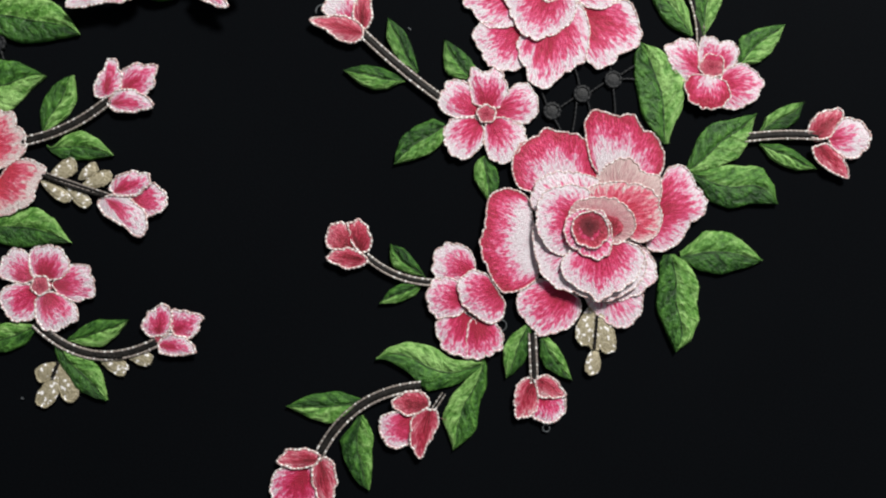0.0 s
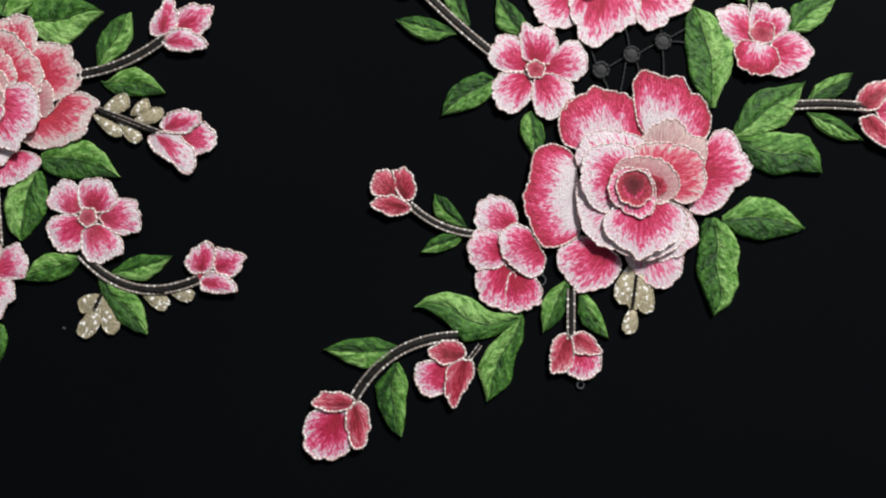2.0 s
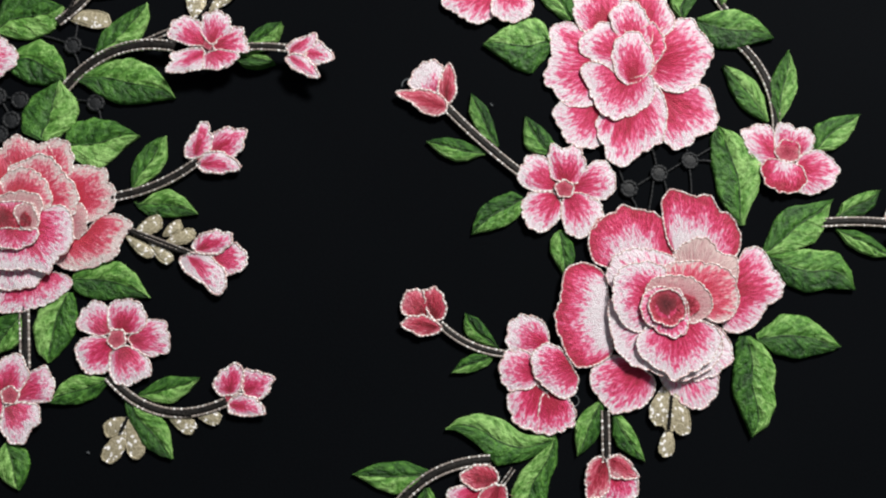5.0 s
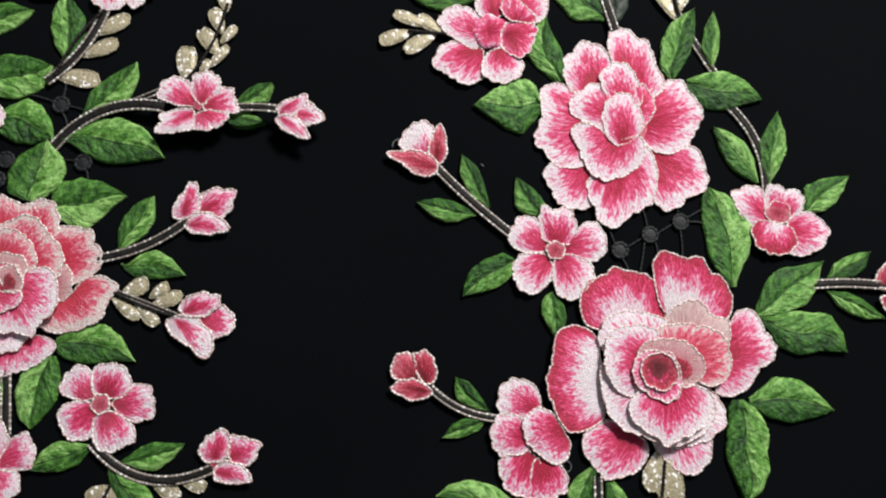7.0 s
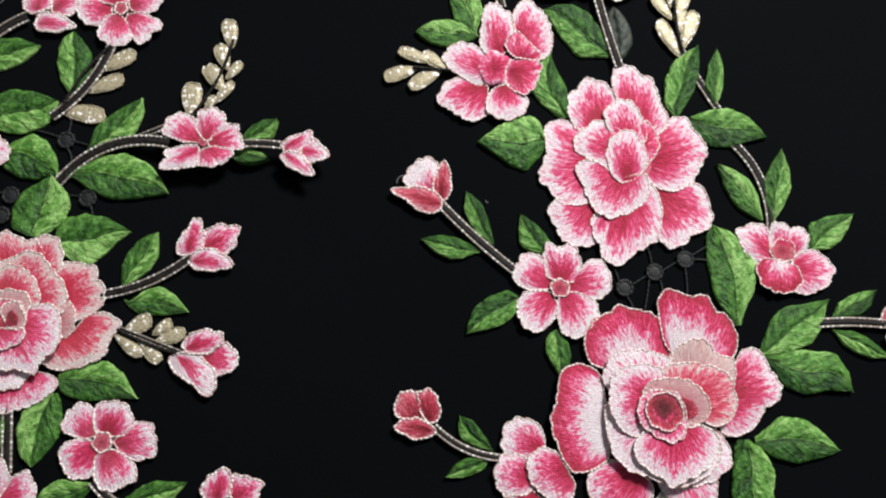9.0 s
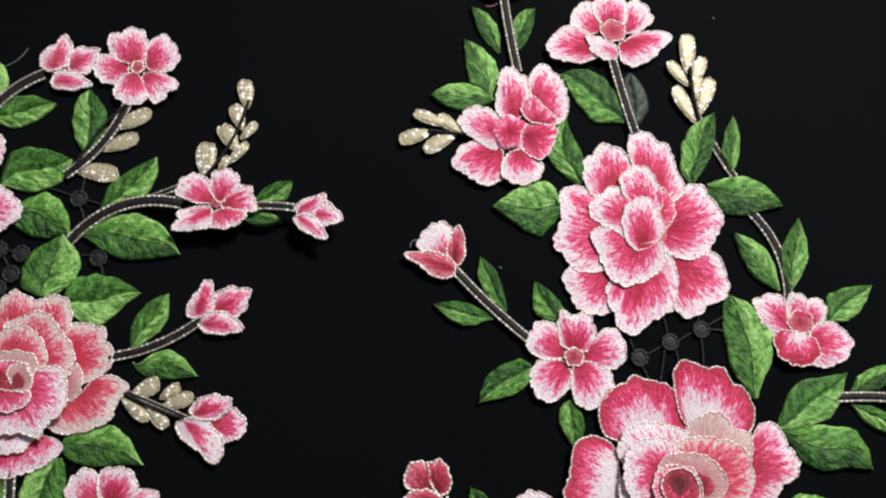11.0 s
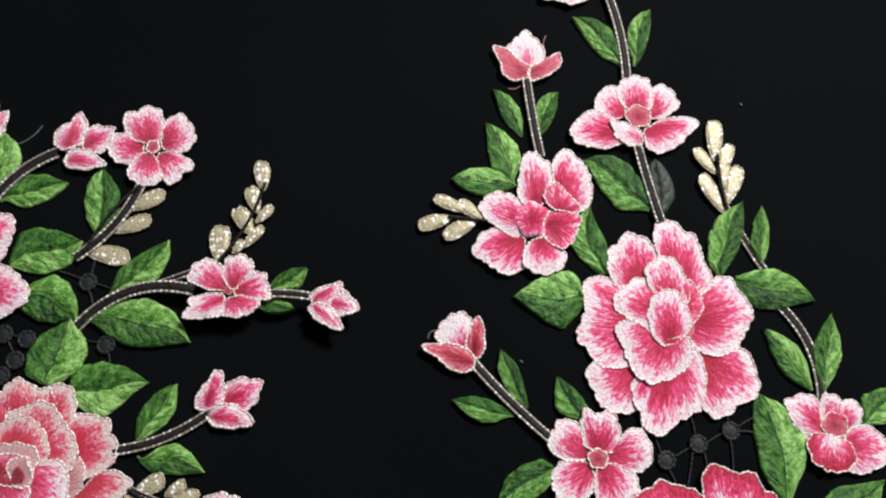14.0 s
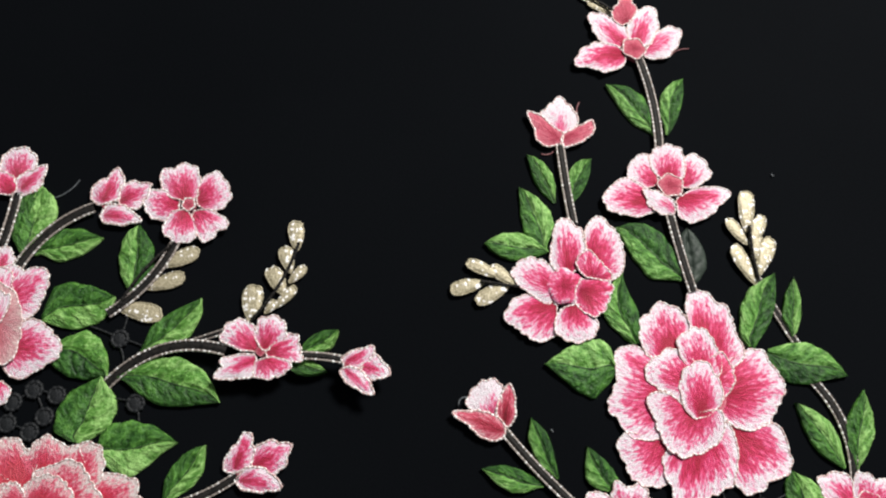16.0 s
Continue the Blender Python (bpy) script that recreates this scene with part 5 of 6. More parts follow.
# layered rose beside the cloth gap
f = flower(left_spray, "rose", -168.8, 35.3, 1.5, 11.0, "layered pink rose with pale rims and a coiled centre", ring=False)
petal(f, -170.1, 38.1, -168.9, 53.5, (6.7, 7.9, 9.8, 9.8, 10.0, 9.6, 10.9, 11.6, 10.0, 9.1, 7.8, 7.2, 7.1, 7.4, 7.7, 8.1, 9.1, 11.2, 11.5, 10.4, 10.0, 10.1, 9.2, 8.9, 7.6, 6.6), z=1.5, g0=-0.4, g1=1.1, material=BLUSH, puff=0.45)
petal(f, -167.1, 38.3, -158.3, 54.1, (7.3, 7.5, 8.2, 7.7, 7.5, 7.6, 6.4, 5.8, 5.7, 5.8, 6.4, 7.5, 6.9, 6.7, 6.9, 7.6, 8.2, 7.3, 7.0, 7.0, 6.6, 6.0, 5.8, 6.0, 6.2, 6.5), z=1.7, g0=-0.4, g1=1.1, material=BLUSH, puff=0.45)
petal(f, -159.6, 38.8, -146.3, 42.8, (9.4, 8.5, 9.3, 10.5, 9.7, 9.6, 10.1, 10.6, 11.4, 10.5, 9.6, 9.3, 9.6, 9.6, 9.1, 9.2, 9.8, 11.2, 10.3, 10.1, 10.0, 10.0, 10.5, 10.3, 10.2, 10.1), z=1.6, g0=-0.4, g1=1.1, material=BLUSH, puff=0.45)
petal(f, -157.3, 33.3, -141.3, 25.0, (8.3, 8.9, 8.6, 9.4, 13.8, 13.5, 12.5, 11.2, 9.5, 7.4, 6.1, 5.4, 5.3, 5.9, 7.1, 9.7, 12.8, 14.7, 13.2, 11.6, 9.4, 8.4, 7.6, 7.3, 7.4, 8.0), z=2.1, g0=-0.4, g1=1.15, material=BLUSH, puff=0.45)
petal(f, -163.1, 18.1, -161.1, 6.6, (5.0, 4.9, 5.1, 5.6, 6.6, 8.0, 10.4, 13.5, 12.7, 10.5, 8.8, 5.7, 4.3, 3.6, 3.3, 3.2, 3.8, 5.0, 8.3, 12.6, 12.5, 13.1, 9.9, 7.6, 6.1, 5.3), z=1.5, g0=-0.1, g1=1.1, puff=0.45)
plain_petal(f, -177.5, 31.7, -196.1, 36.9, 29.9, z=1.8, g0=-0.35, g1=1.02, material=BLUSH, puff=0.45, thick=0.6, rise=0.4, ruff=0.2)
plain_petal(f, -174.6, 23.8, -186.7, 9.3, 24.0, z=1.7, g0=-0.35, g1=1.02, material=BLUSH, puff=0.45, thick=0.6, rise=0.4, ruff=0.2)
plain_petal(f, -176.6, 39.9, -190.8, 57.7, 22.0, z=1.6, g0=-0.35, g1=1.02, material=BLUSH, puff=0.45, thick=0.6, rise=0.4, ruff=0.2)
petal(f, -153.5, 29.9, -148.2, 32.6, (3.8, 4.0, 4.6, 5.7, 6.2, 5.8, 5.6, 5.5, 4.2, 3.6, 3.3, 3.3, 3.4, 3.7, 4.5, 5.5, 5.4, 5.6, 6.2, 5.5, 4.9, 4.7, 4.1, 3.6, 3.5, 3.5), z=2.6, g0=0.1, g1=0.8, material=BEIGE)
petal(f, -170.3, 23.1, -168.5, 13.0, (5.4, 5.6, 6.1, 7.2, 9.0, 9.7, 10.7, 9.7, 9.4, 7.4, 5.9, 5.2, 4.9, 4.8, 5.1, 5.8, 7.1, 10.0, 10.3, 9.4, 9.1, 9.3, 7.6, 6.3, 5.6, 5.4), z=2.4, g0=0.5, g1=1.2, puff=0.45)
plain_petal(f, -175.0, 33.6, -190.8, 32.9, 29.9, z=3.0, g0=-0.35, g1=1.02, material=BLUSH, puff=0.45, thick=0.6, rise=0.4, ruff=0.2)
petal(f, -166.4, 38.3, -160.6, 44.0, (8.2, 8.7, 9.8, 11.0, 11.8, 11.9, 12.1, 13.0, 15.0, 12.6, 11.1, 10.1, 8.9, 8.5, 8.5, 9.1, 10.2, 10.5, 11.6, 13.8, 14.5, 13.3, 12.4, 10.8, 9.6, 8.4), z=3.0, g0=-0.4, g1=1.05, material=BLUSH, puff=0.45, rise=1.0)
petal(f, -170.4, 37.0, -167.1, 42.1, (7.9, 7.9, 8.2, 8.4, 8.4, 8.7, 8.8, 9.3, 10.3, 11.7, 9.2, 8.0, 7.4, 7.3, 7.0, 7.1, 7.6, 8.8, 9.3, 10.0, 10.7, 10.1, 9.2, 8.4, 8.0, 7.7), z=3.9, g0=-0.4, g1=1.05, material=BLUSH, puff=0.45)
plain_petal(f, -173.5, 34.5, -184.8, 37.0, 24.0, z=4.0, g0=-0.35, g1=1.02, material=BLUSH, puff=0.45, thick=0.6, rise=0.4, ruff=0.2)
petal(f, -168.5, 33.4, -162.4, 24.6, (12.9, 11.6, 11.4, 13.1, 14.3, 14.8, 15.2, 16.1, 15.7, 12.8, 9.8, 8.1, 7.9, 8.4, 9.4, 11.5, 14.0, 15.7, 16.6, 16.2, 14.6, 12.4, 10.7, 9.7, 9.4, 10.5), z=4.4, g0=-0.2, g1=1.15, rise=1.0, puff=0.5)
petal(f, -169.9, 33.3, -169.6, 33.5, (10.6, 10.5, 9.2, 8.5, 7.8, 7.7, 7.8, 8.1, 8.9, 9.3, 9.7, 10.2, 9.7, 9.8, 10.5, 9.3, 8.6, 8.4, 8.1, 7.9, 8.2, 9.1, 8.8, 9.0, 9.5, 10.6), z=5.1, g0=0.1, g1=0.85, material=BEIGE, puff=0.2, rise=0.2)
petal(f, -169.7, 33.3, -169.1, 30.4, (8.0, 8.2, 7.8, 7.9, 8.5, 9.0, 8.9, 9.3, 9.1, 9.6, 8.7, 8.0, 7.8, 7.7, 8.1, 8.8, 8.5, 8.7, 8.9, 8.5, 8.6, 9.2, 8.9, 8.8, 9.1, 8.3), z=5.6, g0=-0.2, g1=0.65, puff=0.2, rise=0.2)
petal(f, -168.6, 29.7, -167.0, 25.4, (3.8, 3.9, 4.4, 5.2, 6.1, 7.0, 7.8, 7.5, 4.4, 3.3, 3.0, 2.9, 2.9, 3.2, 3.7, 4.6, 5.9, 7.8, 6.9, 6.5, 6.5, 5.1, 4.3, 4.0, 3.9, 3.8), z=6.1, g0=0.0, g1=0.85, puff=0.2, rise=0.3)
petal(f, -164.3, 31.8, -164.0, 33.0, (4.0, 4.3, 5.0, 4.9, 5.0, 4.7, 4.4, 4.2, 3.6, 3.3, 3.2, 3.3, 3.6, 4.2, 4.4, 4.6, 5.1, 5.0, 4.7, 4.6, 3.8, 3.4, 3.3, 3.3, 3.5, 3.9), z=6.2, g0=0.1, g1=0.9, material=BEIGE, puff=0.1, rise=0.2)
petal(f, -164.0, 31.3, -164.2, 31.6, (2.2, 2.1, 2.1, 2.3, 2.0, 1.8, 1.8, 1.8, 2.1, 2.5, 2.3, 2.1, 2.1, 2.2, 2.5, 2.2, 2.0, 1.9, 1.9, 2.0, 1.9, 1.9, 2.0, 2.2, 2.7, 2.4), z=6.7, g0=-0.1, g1=0.3, material=CRIMSON, edge=False, puff=0.1, rise=0.1)
petal(f, -172.5, 31.8, -171.8, 32.0, (3.9, 3.8, 4.0, 4.0, 3.7, 3.7, 3.9, 4.3, 4.2, 4.1, 4.4, 4.9, 4.3, 3.9, 3.8, 3.8, 4.2, 3.8, 3.6, 3.6, 3.9, 4.5, 4.7, 4.4, 4.4, 4.2), z=6.1, g0=-0.1, g1=0.4, material=CRIMSON, edge=False, puff=0.1, rise=0.1)

# rose at the upper end
f = flower(left_spray, "rose", -206.2, 92.0, 1.5, 10.0, "pink rose with a pale folded middle", ring=False)
petal(f, -201.4, 105.4, -195.3, 110.9, (10.4, 9.9, 9.1, 7.4, 7.0, 8.0, 10.1, 11.0, 12.7, 9.8, 8.4, 7.7, 7.5, 7.8, 8.7, 9.2, 9.3, 10.0, 10.8, 10.3, 9.5, 8.6, 8.3, 8.4, 9.1, 9.7), z=1.8, g0=-0.1, g1=1.0)
petal(f, -195.9, 89.9, -186.6, 90.6, (10.5, 10.3, 9.1, 8.6, 8.6, 8.8, 9.6, 10.5, 10.2, 10.6, 9.2, 8.6, 8.4, 8.4, 8.5, 9.1, 10.4, 10.6, 10.7, 10.3, 8.9, 8.3, 8.0, 8.2, 9.0, 10.4), z=2.0, g0=-0.15, g1=1.1)
plain_petal(f, -206.0, 99.9, -207.0, 118.3, 18.0, z=1.8, g0=0.0, g1=1.06)
plain_petal(f, -211.9, 99.2, -226.2, 114.0, 20.0, z=1.8, g0=0.0, g1=1.06)
plain_petal(f, -208.4, 87.6, -224.0, 81.9, 26.0, z=1.8, g0=0.0, g1=1.06)
petal(f, -200.7, 88.4, -194.0, 74.1, (3.5, 3.7, 4.1, 4.7, 4.3, 4.2, 4.4, 4.3, 3.9, 3.8, 3.9, 4.3, 3.8, 3.5, 3.5, 3.7, 4.1, 4.8, 4.4, 4.3, 4.4, 4.4, 3.9, 3.6, 3.6, 3.6), z=1.5, g0=0.2, g1=1.1)
petal(f, -202.3, 97.9, -197.5, 98.4, (6.2, 6.3, 6.4, 6.7, 7.5, 9.0, 11.3, 13.0, 15.5, 10.6, 8.4, 7.3, 6.8, 6.7, 6.2, 6.0, 6.3, 6.9, 8.2, 11.0, 14.7, 13.9, 10.5, 8.6, 7.2, 6.5), z=3.4, g0=0.1, g1=0.85, material=BEIGE)
plain_petal(f, -203.7, 91.5, -211.8, 106.5, 28.0, z=5.0, g0=0.0, g1=1.06)
plain_petal(f, -202.2, 90.4, -195.6, 92.0, 18.0, z=7, g0=0, g1=0.8)
petal(f, -204.7, 116.6, -204.4, 119.9, (5.3, 5.5, 5.6, 6.0, 5.1, 3.8, 3.2, 2.9, 2.8, 2.9, 3.1, 3.7, 4.8, 5.8, 6.2, 5.6, 4.9, 4.5, 4.2, 3.7, 3.4, 3.4, 3.5, 3.8, 4.0, 4.4), z=1.5, g0=0.1, g1=1.2)

# small blossoms
f = flower(left_spray, "flower", -130.4, -7.7, 2.4, 3.2, "five-petalled pink blossom with white rims")
petal(f, -129.9, -7.6, -127.9, -0.0, (5.7, 5.7, 5.9, 6.1, 6.5, 7.1, 7.1, 6.4, 6.2, 6.4, 6.9, 6.2, 5.9, 5.8, 5.6, 5.7, 6.3, 6.6, 6.7, 7.3, 6.9, 6.4, 6.3, 6.1, 6.1, 6.1), z=1.8, g0=-0.15, g1=1.15)
petal(f, -130.6, -7.4, -138.4, -1.5, (5.6, 5.6, 5.8, 6.3, 6.2, 5.9, 5.6, 5.1, 4.9, 5.0, 5.5, 5.9, 6.1, 6.7, 6.6, 5.7, 5.2, 5.2, 5.3, 5.3, 5.7, 5.9, 5.8, 6.1, 5.9, 5.6), z=1.6, g0=0.0, g1=1.15)
petal(f, -129.5, -7.8, -118.9, -7.0, (6.4, 6.2, 6.4, 7.1, 6.6, 6.4, 6.5, 6.1, 6.0, 6.4, 6.3, 6.4, 6.8, 7.7, 7.0, 6.7, 6.8, 6.0, 5.7, 5.8, 6.2, 6.3, 6.7, 7.5, 6.9, 6.7), z=1.7, g0=-0.05, g1=1.05)
petal(f, -129.7, -8.6, -125.5, -16.7, (5.9, 6.1, 6.9, 8.0, 7.7, 7.7, 6.5, 6.0, 5.8, 5.8, 5.7, 6.1, 6.8, 7.0, 7.1, 7.7, 7.2, 6.6, 6.5, 6.5, 6.4, 6.6, 6.7, 6.5, 6.6, 6.1), z=2.0, g0=0.0, g1=1.15)
petal(f, -130.9, -8.2, -137.4, -13.4, (5.7, 6.2, 6.6, 6.4, 6.5, 6.6, 6.8, 7.2, 6.4, 6.1, 6.2, 6.4, 6.2, 6.5, 6.9, 6.3, 6.0, 6.2, 6.2, 6.3, 6.9, 7.1, 6.8, 6.9, 6.1, 5.6), z=1.6, g0=-0.05, g1=1.0)
f = flower(left_spray, "flower", -164.8, -28.5, 2.4, 3.0, "five-petalled pink blossom beside a stem")
petal(f, -167.1, -29.0, -165.1, -21.6, (6.8, 6.6, 6.8, 6.4, 6.1, 5.9, 5.3, 5.2, 5.3, 5.8, 6.8, 6.3, 6.2, 6.5, 6.3, 6.1, 6.2, 6.5, 6.0, 5.8, 6.0, 5.6, 5.5, 5.7, 5.8, 6.2), z=1.7, g0=-0.15, g1=1.1)
petal(f, -166.5, -29.1, -156.0, -25.5, (5.7, 5.8, 6.2, 6.6, 7.4, 6.4, 5.9, 5.7, 5.0, 4.6, 4.5, 4.6, 5.2, 6.5, 8.9, 7.0, 6.1, 5.4, 5.0, 5.0, 5.2, 5.8, 6.1, 5.9, 6.1, 5.9), z=1.8, g0=-0.05, g1=1.05)
petal(f, -166.3, -29.5, -160.7, -37.0, (5.2, 4.9, 5.1, 5.8, 7.1, 7.0, 7.2, 7.8, 6.9, 6.6, 6.6, 6.1, 6.0, 6.2, 6.9, 6.6, 6.3, 6.3, 6.7, 6.5, 6.3, 6.5, 7.1, 7.4, 7.6, 6.9), z=2.0, g0=0.0, g1=1.15)
plain_petal(f, -167.3, -29.6, -177.8, -35.7, 14.0, z=1.7, g0=0.0, g1=1.06)
plain_petal(f, -167.6, -27.7, -178.8, -20.5, 14.0, z=1.6, g0=0.0, g1=1.06)
f = flower(left_spray, "flower", -143.5, 149.3, 2.4, 2.4, "five-petalled pink blossom with grey-white rims")
petal(f, -144.2, 149.1, -147.9, 157.7, (6.3, 6.1, 7.1, 8.9, 8.0, 7.6, 7.5, 6.9, 6.7, 6.9, 6.7, 6.6, 6.9, 7.7, 7.7, 7.8, 8.1, 7.2, 6.8, 6.9, 6.8, 7.0, 7.7, 7.5, 7.4, 7.2), z=1.8, g0=-0.15, g1=1.05)
petal(f, -143.8, 149.2, -135.5, 155.1, (5.8, 6.1, 6.5, 7.1, 8.1, 7.7, 7.7, 6.8, 6.1, 5.8, 5.8, 5.7, 6.1, 6.8, 7.2, 6.9, 7.0, 7.4, 6.9, 6.9, 7.3, 6.7, 6.6, 6.8, 6.2, 5.8), z=1.7, g0=0.0, g1=1.1)
petal(f, -143.4, 148.7, -135.1, 142.6, (4.1, 4.7, 7.3, 7.6, 6.6, 6.0, 5.3, 5.0, 5.1, 5.4, 5.6, 5.7, 6.2, 7.2, 6.8, 6.6, 6.0, 5.6, 5.5, 5.6, 5.6, 5.9, 6.7, 6.3, 6.1, 5.4), z=1.9, g0=0.05, g1=1.15)
petal(f, -144.0, 148.4, -144.7, 140.3, (5.6, 5.8, 6.4, 6.9, 6.7, 6.8, 6.2, 5.6, 5.3, 5.1, 5.1, 5.3, 6.0, 6.7, 6.4, 6.4, 6.9, 6.2, 5.9, 6.0, 6.0, 5.8, 5.9, 5.9, 5.5, 5.4), z=2.0, g0=-0.05, g1=1.05)
petal(f, -144.7, 149.1, -153.6, 148.1, (6.0, 5.5, 5.4, 5.6, 5.7, 5.5, 5.5, 6.0, 6.3, 6.2, 6.5, 7.2, 6.5, 6.3, 6.4, 5.8, 5.3, 5.1, 5.2, 5.6, 5.7, 6.0, 6.7, 7.1, 6.8, 6.9), z=1.6, g0=0.0, g1=1.1)
f = flower(left_spray, "flower", -106.7, 97.9, 6.4, 1.6, "pale pink blossom raised clear of the cloth", ring=False)
petal(f, -106.5, 97.2, -114.2, 102.5, (6.1, 6.4, 6.5, 6.9, 6.7, 5.4, 4.7, 4.4, 4.4, 4.6, 5.0, 5.4, 6.2, 7.8, 7.1, 6.7, 5.8, 5.3, 5.1, 5.3, 5.1, 5.0, 5.1, 5.7, 5.9, 5.9), z=6.0, g0=0.0, g1=1.05)
petal(f, -105.9, 97.3, -104.3, 104.7, (5.7, 5.7, 5.5, 5.5, 5.9, 5.6, 5.2, 5.2, 5.4, 5.3, 5.2, 5.4, 5.9, 6.4, 5.7, 5.3, 5.3, 5.4, 5.3, 5.4, 5.8, 5.4, 5.3, 5.5, 5.8, 5.6), z=6.2, g0=-0.1, g1=1.1)
petal(f, -105.9, 97.3, -98.1, 99.2, (5.0, 5.0, 5.3, 6.1, 6.0, 5.9, 5.4, 4.8, 4.5, 4.3, 4.4, 4.8, 5.6, 6.6, 6.5, 6.8, 5.4, 4.7, 4.4, 4.3, 4.5, 4.7, 5.3, 6.3, 6.2, 5.2), z=6.1, g0=-0.05, g1=1.0)
petal(f, -106.2, 95.8, -113.1, 91.6, (8.2, 6.6, 4.9, 4.2, 3.8, 3.7, 3.8, 4.2, 4.9, 6.2, 6.6, 7.5, 6.7, 6.4, 6.5, 5.5, 4.7, 4.3, 4.2, 4.2, 4.5, 5.0, 6.2, 6.1, 5.2, 6.7), z=6.3, g0=-0.05, g1=1.2)
petal(f, -105.2, 95.9, -102.0, 92.6, (3.5, 4.0, 5.0, 5.9, 7.1, 6.1, 5.0, 4.2, 3.7, 3.6, 3.6, 3.6, 3.6, 3.9, 4.4, 5.6, 5.8, 5.7, 5.9, 6.0, 4.7, 4.0, 3.7, 3.5, 3.3, 3.3), z=6.5, g0=0.0, g1=0.9)

# buds
f = flower(left_spray, "bud", -174.5, 146.0, 1.5, 1.4, "three-petalled bud with crimson hearts", ring=False)
petal(f, -175.2, 146.4, -174.1, 152.2, (8.2, 6.1, 4.4, 4.1, 4.0, 4.2, 4.7, 5.7, 6.0, 6.5, 7.1, 6.8, 6.8, 6.6, 5.7, 5.4, 5.3, 5.6, 5.3, 5.1, 5.3, 5.3, 5.4, 6.0, 7.1, 7.4), z=1.7, g0=-0.2, g1=1.0, cord=0.42)
petal(f, -169.4, 147.0, -164.5, 150.8, (7.0, 6.0, 5.3, 5.0, 5.0, 5.2, 5.1, 5.3, 5.8, 5.3, 5.1, 5.2, 5.7, 5.7, 6.0, 5.6, 5.3, 5.3, 5.7, 5.6, 5.0, 4.7, 4.8, 4.9, 5.1, 5.8), z=1.8, g0=-0.2, g1=1.0, cord=0.42)
petal(f, -173.5, 141.6, -168.0, 142.1, (6.3, 5.0, 4.4, 4.1, 4.1, 4.0, 3.8, 3.9, 4.2, 5.0, 6.1, 6.0, 6.2, 6.7, 6.0, 5.8, 4.7, 3.9, 3.5, 3.4, 3.4, 3.7, 4.3, 5.0, 6.2, 8.9), z=2.0, g0=-0.2, g1=1.0, cord=0.42)
f = flower(left_spray, "bud", -76.2, 96.8, 6.4, 1.2, "pointed pale pink bud raised clear of the cloth", ring=False)
petal(f, -76.9, 97.6, -72.8, 99.3, (4.9, 5.8, 6.0, 4.2, 3.3, 2.9, 2.7, 2.7, 2.8, 3.2, 3.6, 4.3, 5.7, 5.5, 5.3, 5.1, 4.1, 3.6, 3.4, 3.4, 3.5, 3.3, 3.3, 3.6, 4.1, 4.5), z=6.2, g0=0.0, g1=1.05, cord=0.42)
petal(f, -72.2, 96.5, -66.9, 96.4, (5.0, 4.2, 3.7, 3.6, 3.5, 3.7, 4.0, 4.8, 4.8, 4.2, 4.0, 4.0, 4.2, 4.5, 4.9, 4.6, 4.2, 4.1, 4.1, 3.8, 3.8, 4.0, 3.9, 4.1, 4.5, 5.4), z=6.4, g0=0.0, g1=1.15, cord=0.42)
petal(f, -77.3, 95.1, -72.2, 91.8, (7.6, 5.2, 4.1, 3.4, 3.0, 2.8, 2.8, 3.0, 3.4, 3.6, 3.9, 4.4, 5.5, 6.0, 6.5, 4.8, 4.0, 3.6, 2.9, 2.6, 2.5, 2.5, 2.7, 3.1, 4.0, 5.6), z=6.6, g0=0.0, g1=1.1, cord=0.42)
f = flower(left_spray, "bud", -207.3, 147.6, 1.5, 1.6, "opening bud with pale back petal", ring=False)
petal(f, -208.1, 150.7, -209.8, 158.1, (6.0, 6.3, 6.2, 6.3, 6.5, 6.2, 6.2, 6.6, 6.8, 6.4, 6.4, 6.4, 5.9, 5.8, 6.1, 6.1, 6.2, 6.6, 6.5, 6.4, 6.6, 6.5, 6.2, 6.3, 6.4, 6.0), z=1.6, g0=-0.05, g1=1.1, cord=0.42)
petal(f, -206.0, 147.8, -203.4, 151.6, (7.7, 6.1, 4.9, 4.3, 4.1, 4.1, 3.9, 4.0, 4.3, 4.9, 5.9, 5.8, 6.1, 6.3, 5.9, 5.7, 4.9, 4.6, 4.5, 4.3, 4.1, 4.1, 4.4, 4.8, 5.3, 6.3), z=2.0, g0=-0.2, g1=1.0, cord=0.42)
plain_petal(f, -207.7, 146.3, -217.3, 152.6, 8.8, z=1.9, g0=0, g1=0.9)
f = flower(left_spray, "bud", -107.3, 57.6, 1.5, 1.4, "three-petalled bud with crimson hearts", ring=False)
petal(f, -109.1, 58.3, -108.0, 63.3, (7.5, 6.8, 4.6, 4.0, 3.6, 3.5, 3.5, 3.7, 4.3, 5.3, 6.1, 7.0, 6.4, 6.0, 5.4, 5.0, 5.0, 5.3, 4.7, 4.3, 4.1, 4.3, 4.5, 4.8, 5.4, 6.5), z=1.7, g0=-0.25, g1=1.0, cord=0.42)
petal(f, -103.7, 59.5, -98.1, 63.6, (7.8, 6.3, 5.5, 5.2, 5.2, 5.1, 5.0, 5.2, 5.8, 6.2, 6.2, 6.6, 6.3, 6.2, 6.4, 5.7, 5.5, 5.6, 5.9, 5.4, 5.2, 5.4, 5.7, 5.7, 6.0, 6.7), z=1.8, g0=-0.2, g1=1.0, cord=0.42)
